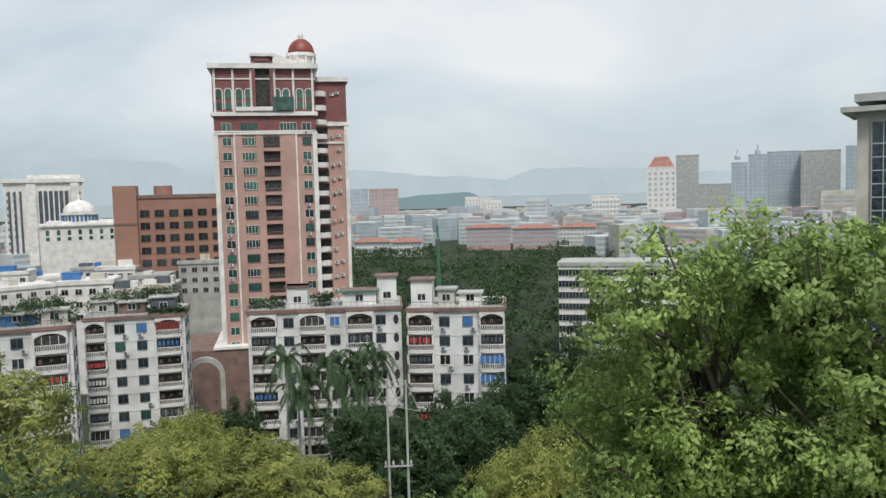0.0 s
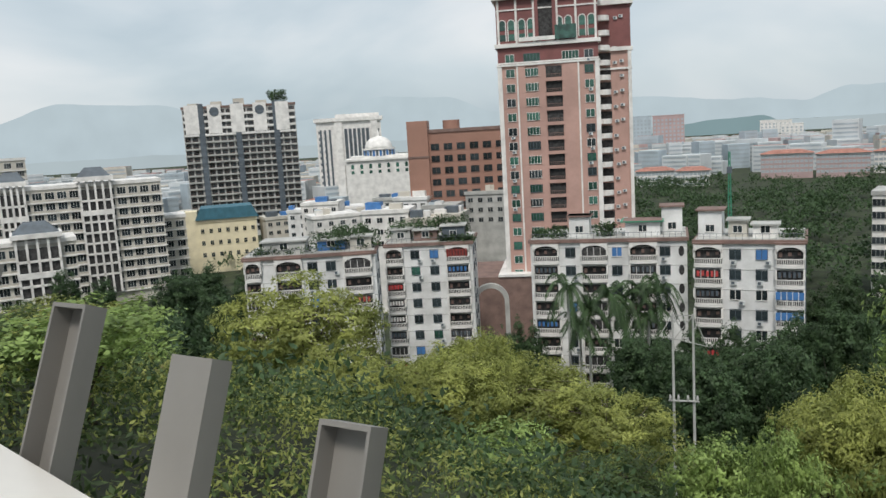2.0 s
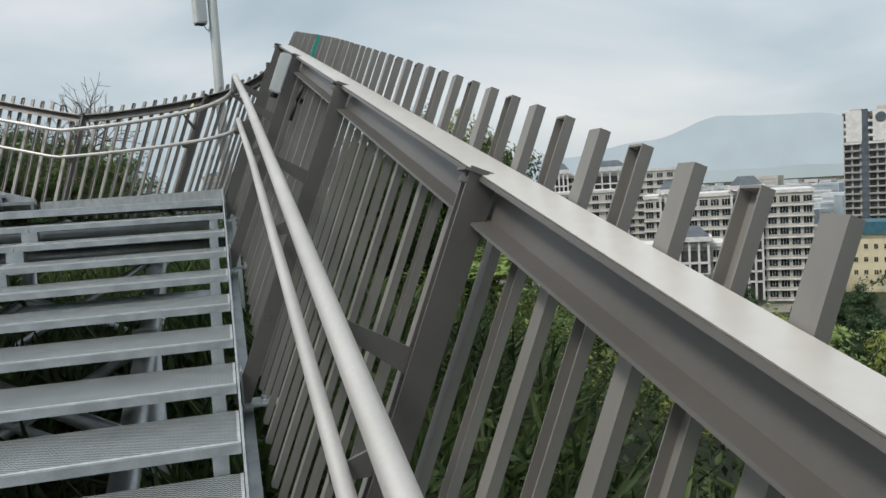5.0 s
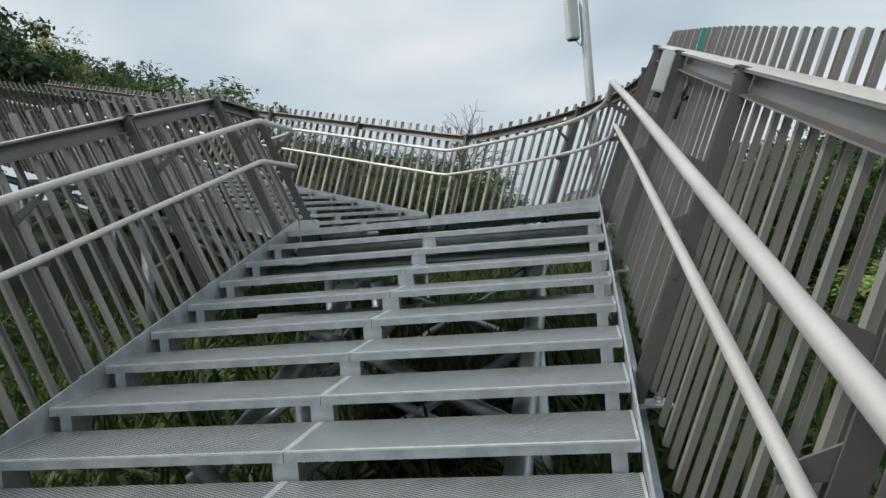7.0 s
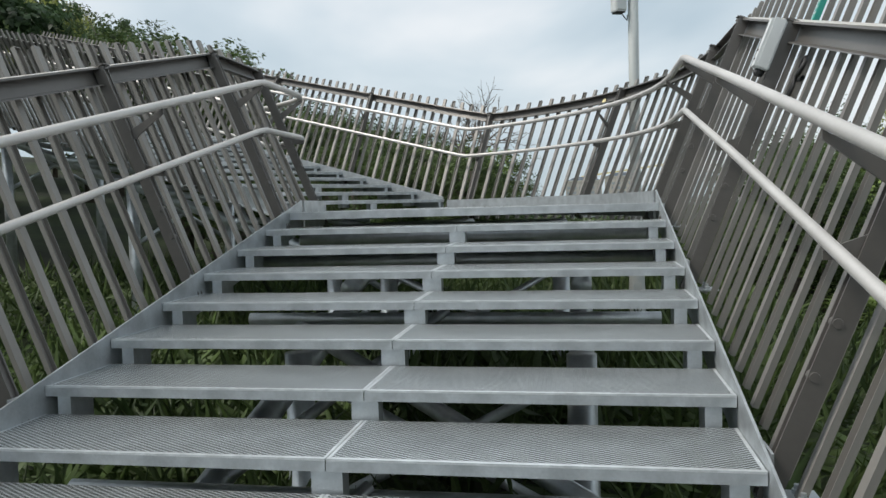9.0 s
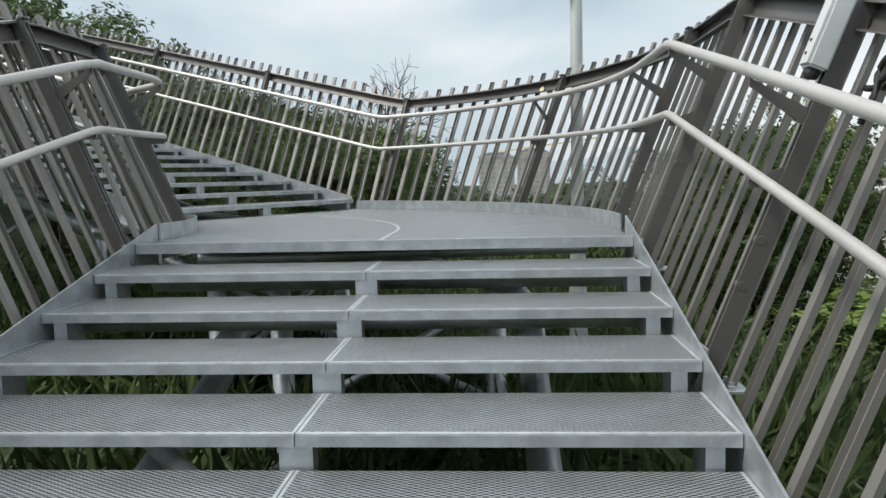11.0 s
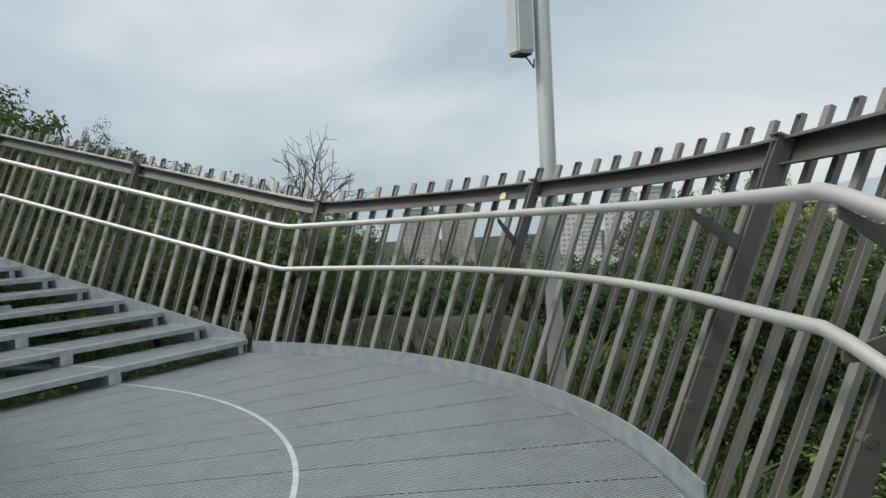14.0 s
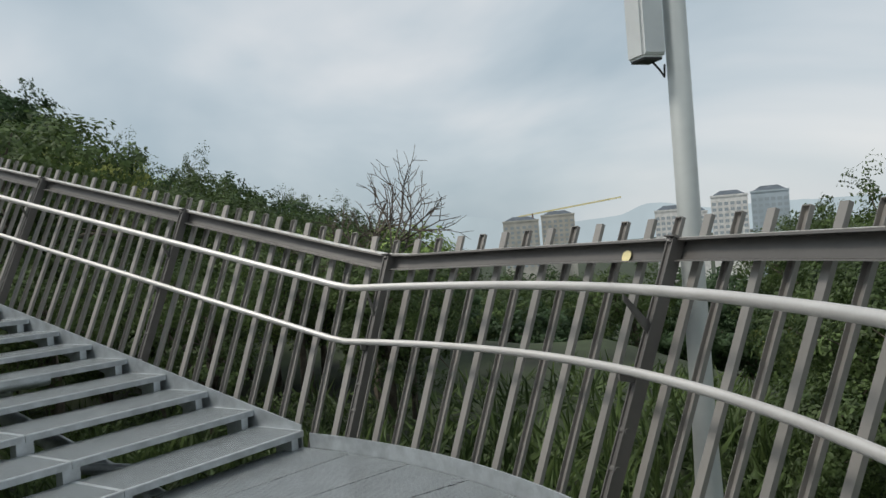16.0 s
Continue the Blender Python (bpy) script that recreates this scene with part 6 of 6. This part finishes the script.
pm = palm_meshes()
palm = thing("palm_tree", "royal palm with grey trunk before the white house", "palm tree", group="palms before the white house")
part("trunk", pm[0], None, palm)
part("fronds", pm[1], None, palm)
for i, (az, el) in enumerate(((-20.4, -11.9), (-18.9, -13.6), (-17.4, -12.6), (-16.3, -12.9), (-15.2, -12.3), (-13.9, -12.2), (-19.6, -14.6), (-14.6, -14.2))):
    d = 112 + rt.uniform(-3, 3)
    x, y, foot = at_az(az, d)
    top = d / AZ_GAIN * math.tan(radians(lift_el(az, el)))
    m = pose(x, y, foot, 0, 0, rt.uniform(0, 360))
    c = palm if i == 0 else copy_thing(palm, m)
    if i == 0:
        c.matrix_basis = m
    c.scale = (1.25, 1.25, (top - foot) / 9.9)


# roof gardens
def garden(hs, boxes, name="roof_plants"):
    rg = random.Random(31)
    cs = []
    for x0, x1, y0, y1, z0, z1 in boxes:
        for _ in range(int((x1 - x0) * 8)):
            cs.append((rg.uniform(x0, x1), rg.uniform(y0, y1), rg.uniform(z0, z1)))
    me = leaves_mesh(name, cs, None, 0.42, M_leaf_dark if rg.random() < .5 else M_leaf_mid, 26, 0.75, 5, 0.1, 0.55)
    ob = new(name, me)
    ob.matrix_world = hs.matrix_world.copy()
    tagged(ob, "tangled potted shrubs and vines on a flat roof", "roof garden", kind="stuff")


bpy.context.view_layer.update()
garden(wb1, [(2, 10, 0.3, 6, h1, h1 + 0.6), (11, 22, 0.3, 7, h1 - 0.2, h1 + 2.6), (14, 20, 5, 10, h1 + 1, h1 + 3.4)])
garden(wb4, [(0.5, 8, 1, 8, h4 + 0.8, h4 + 3.2), (8, 15, 2, 8, h4 + 0.5, h4 + 3.8), (10, 16, 0.2, 1, h4 - 0.2, h4 + 0.4)])
garden(wb2, [(0.5, 5.5, 0.3, 5, h2 - 0.1, h2 + 0.9), (10.5, 14, 1, 4, h2, h2 + 1.8)])
garden(wb3, [(12, 14.5, 1, 4, h3, h3 + 0.7)])
x, y, _ = at_az(-41.2, 373)
me = leaves_mesh("roof_plants", [(x + rt.uniform(-4, 4), y + rt.uniform(0, 5), 20.5 + rt.uniform(0, 4)) for _ in range(40)], None, 0.9, M_leaf_dark, 24, 1.3, 5, 0.1, 0.55)
tagged(new("roof_plants", me), "dark shrubs on a tower roof", "roof garden", kind="stuff")


# ---- undergrowth: blades and shrubs beneath and beside the stairs ----
def undergrowth():
    rg = np.random.RandomState(12)
    cs = []
    for _ in range(4600):
        if rg.rand() < 0.6:
            x, y = rg.uniform(-10, 13), rg.uniform(-6.5, 2.6)
        else:
            x, y = rg.uniform(-16, 15), rg.uniform(-13, 3.4)
        cs.append((x, y, ground_z(x, y) + rg.uniform(0.0, 0.25)))
    me = leaves_mesh("grass", cs, None, 0.55, M_grass, 10, 0.28, 3, -0.35, 0.055)
    tagged(new("grass", me), "long green grass and bamboo leaves under the stairs", "grass", kind="stuff")
    cs, sp = [], []
    olive_cs, olive_sp = [], []
    for _ in range(3400):
        x, y = rg.uniform(-14, 15), rg.choice((rg.uniform(-9, -3.6), rg.uniform(1.2, 10.0), rg.uniform(2.6, 10.0)))
        if x < -0.5 and not clear_of_path(x, y, 0.5):
            continue
        high = rg.uniform(0.05, 0.6)
        if y > 4.0 and rg.rand() < 0.55:
            olive_cs.append((x, y, ground_z(x, y) + high))
            olive_sp.append(rg.uniform(0.25, 0.5))
        else:
            cs.append((x, y, ground_z(x, y) + high))
            sp.append(rg.uniform(0.25, 0.55))
    # Dark leaves here paint the shaded gaps between the bright crowns.
    dark_cs, dark_sp = [], []
    for _ in range(2000):
        x, y = rg.uniform(-14, 20), rg.uniform(8, 26)
        dark_cs.append((x, y, ground_z(x, y) + rg.uniform(0.0, 0.9)))
        dark_sp.append(rg.uniform(0.4, 0.9))
    me = leaves_mesh("shrubs", cs, None, 0.10, M_leaf_mid, 34, sp, 8, 0.2, 0.42)
    me2 = leaves_mesh("thicket", dark_cs, None, 0.14, M_leaf_dark, 36, dark_sp, 18, 0.1, 0.5)
    me3 = leaves_mesh("scrub", olive_cs, None, 0.085, M_leaf_olive, 34, olive_sp, 28, 0.2, 0.4)
    tagged(new("scrub", me3), "low olive green scrub on the slope", "shrub", kind="stuff")
    tagged(new("thicket", me2), "low thicket with leaves darkened as the shade between the slope's trees", "shrub", kind="stuff")
    tagged(new("shrubs", me), "low green shrubs along both sides of the stairs", "shrub", kind="stuff")


undergrowth()
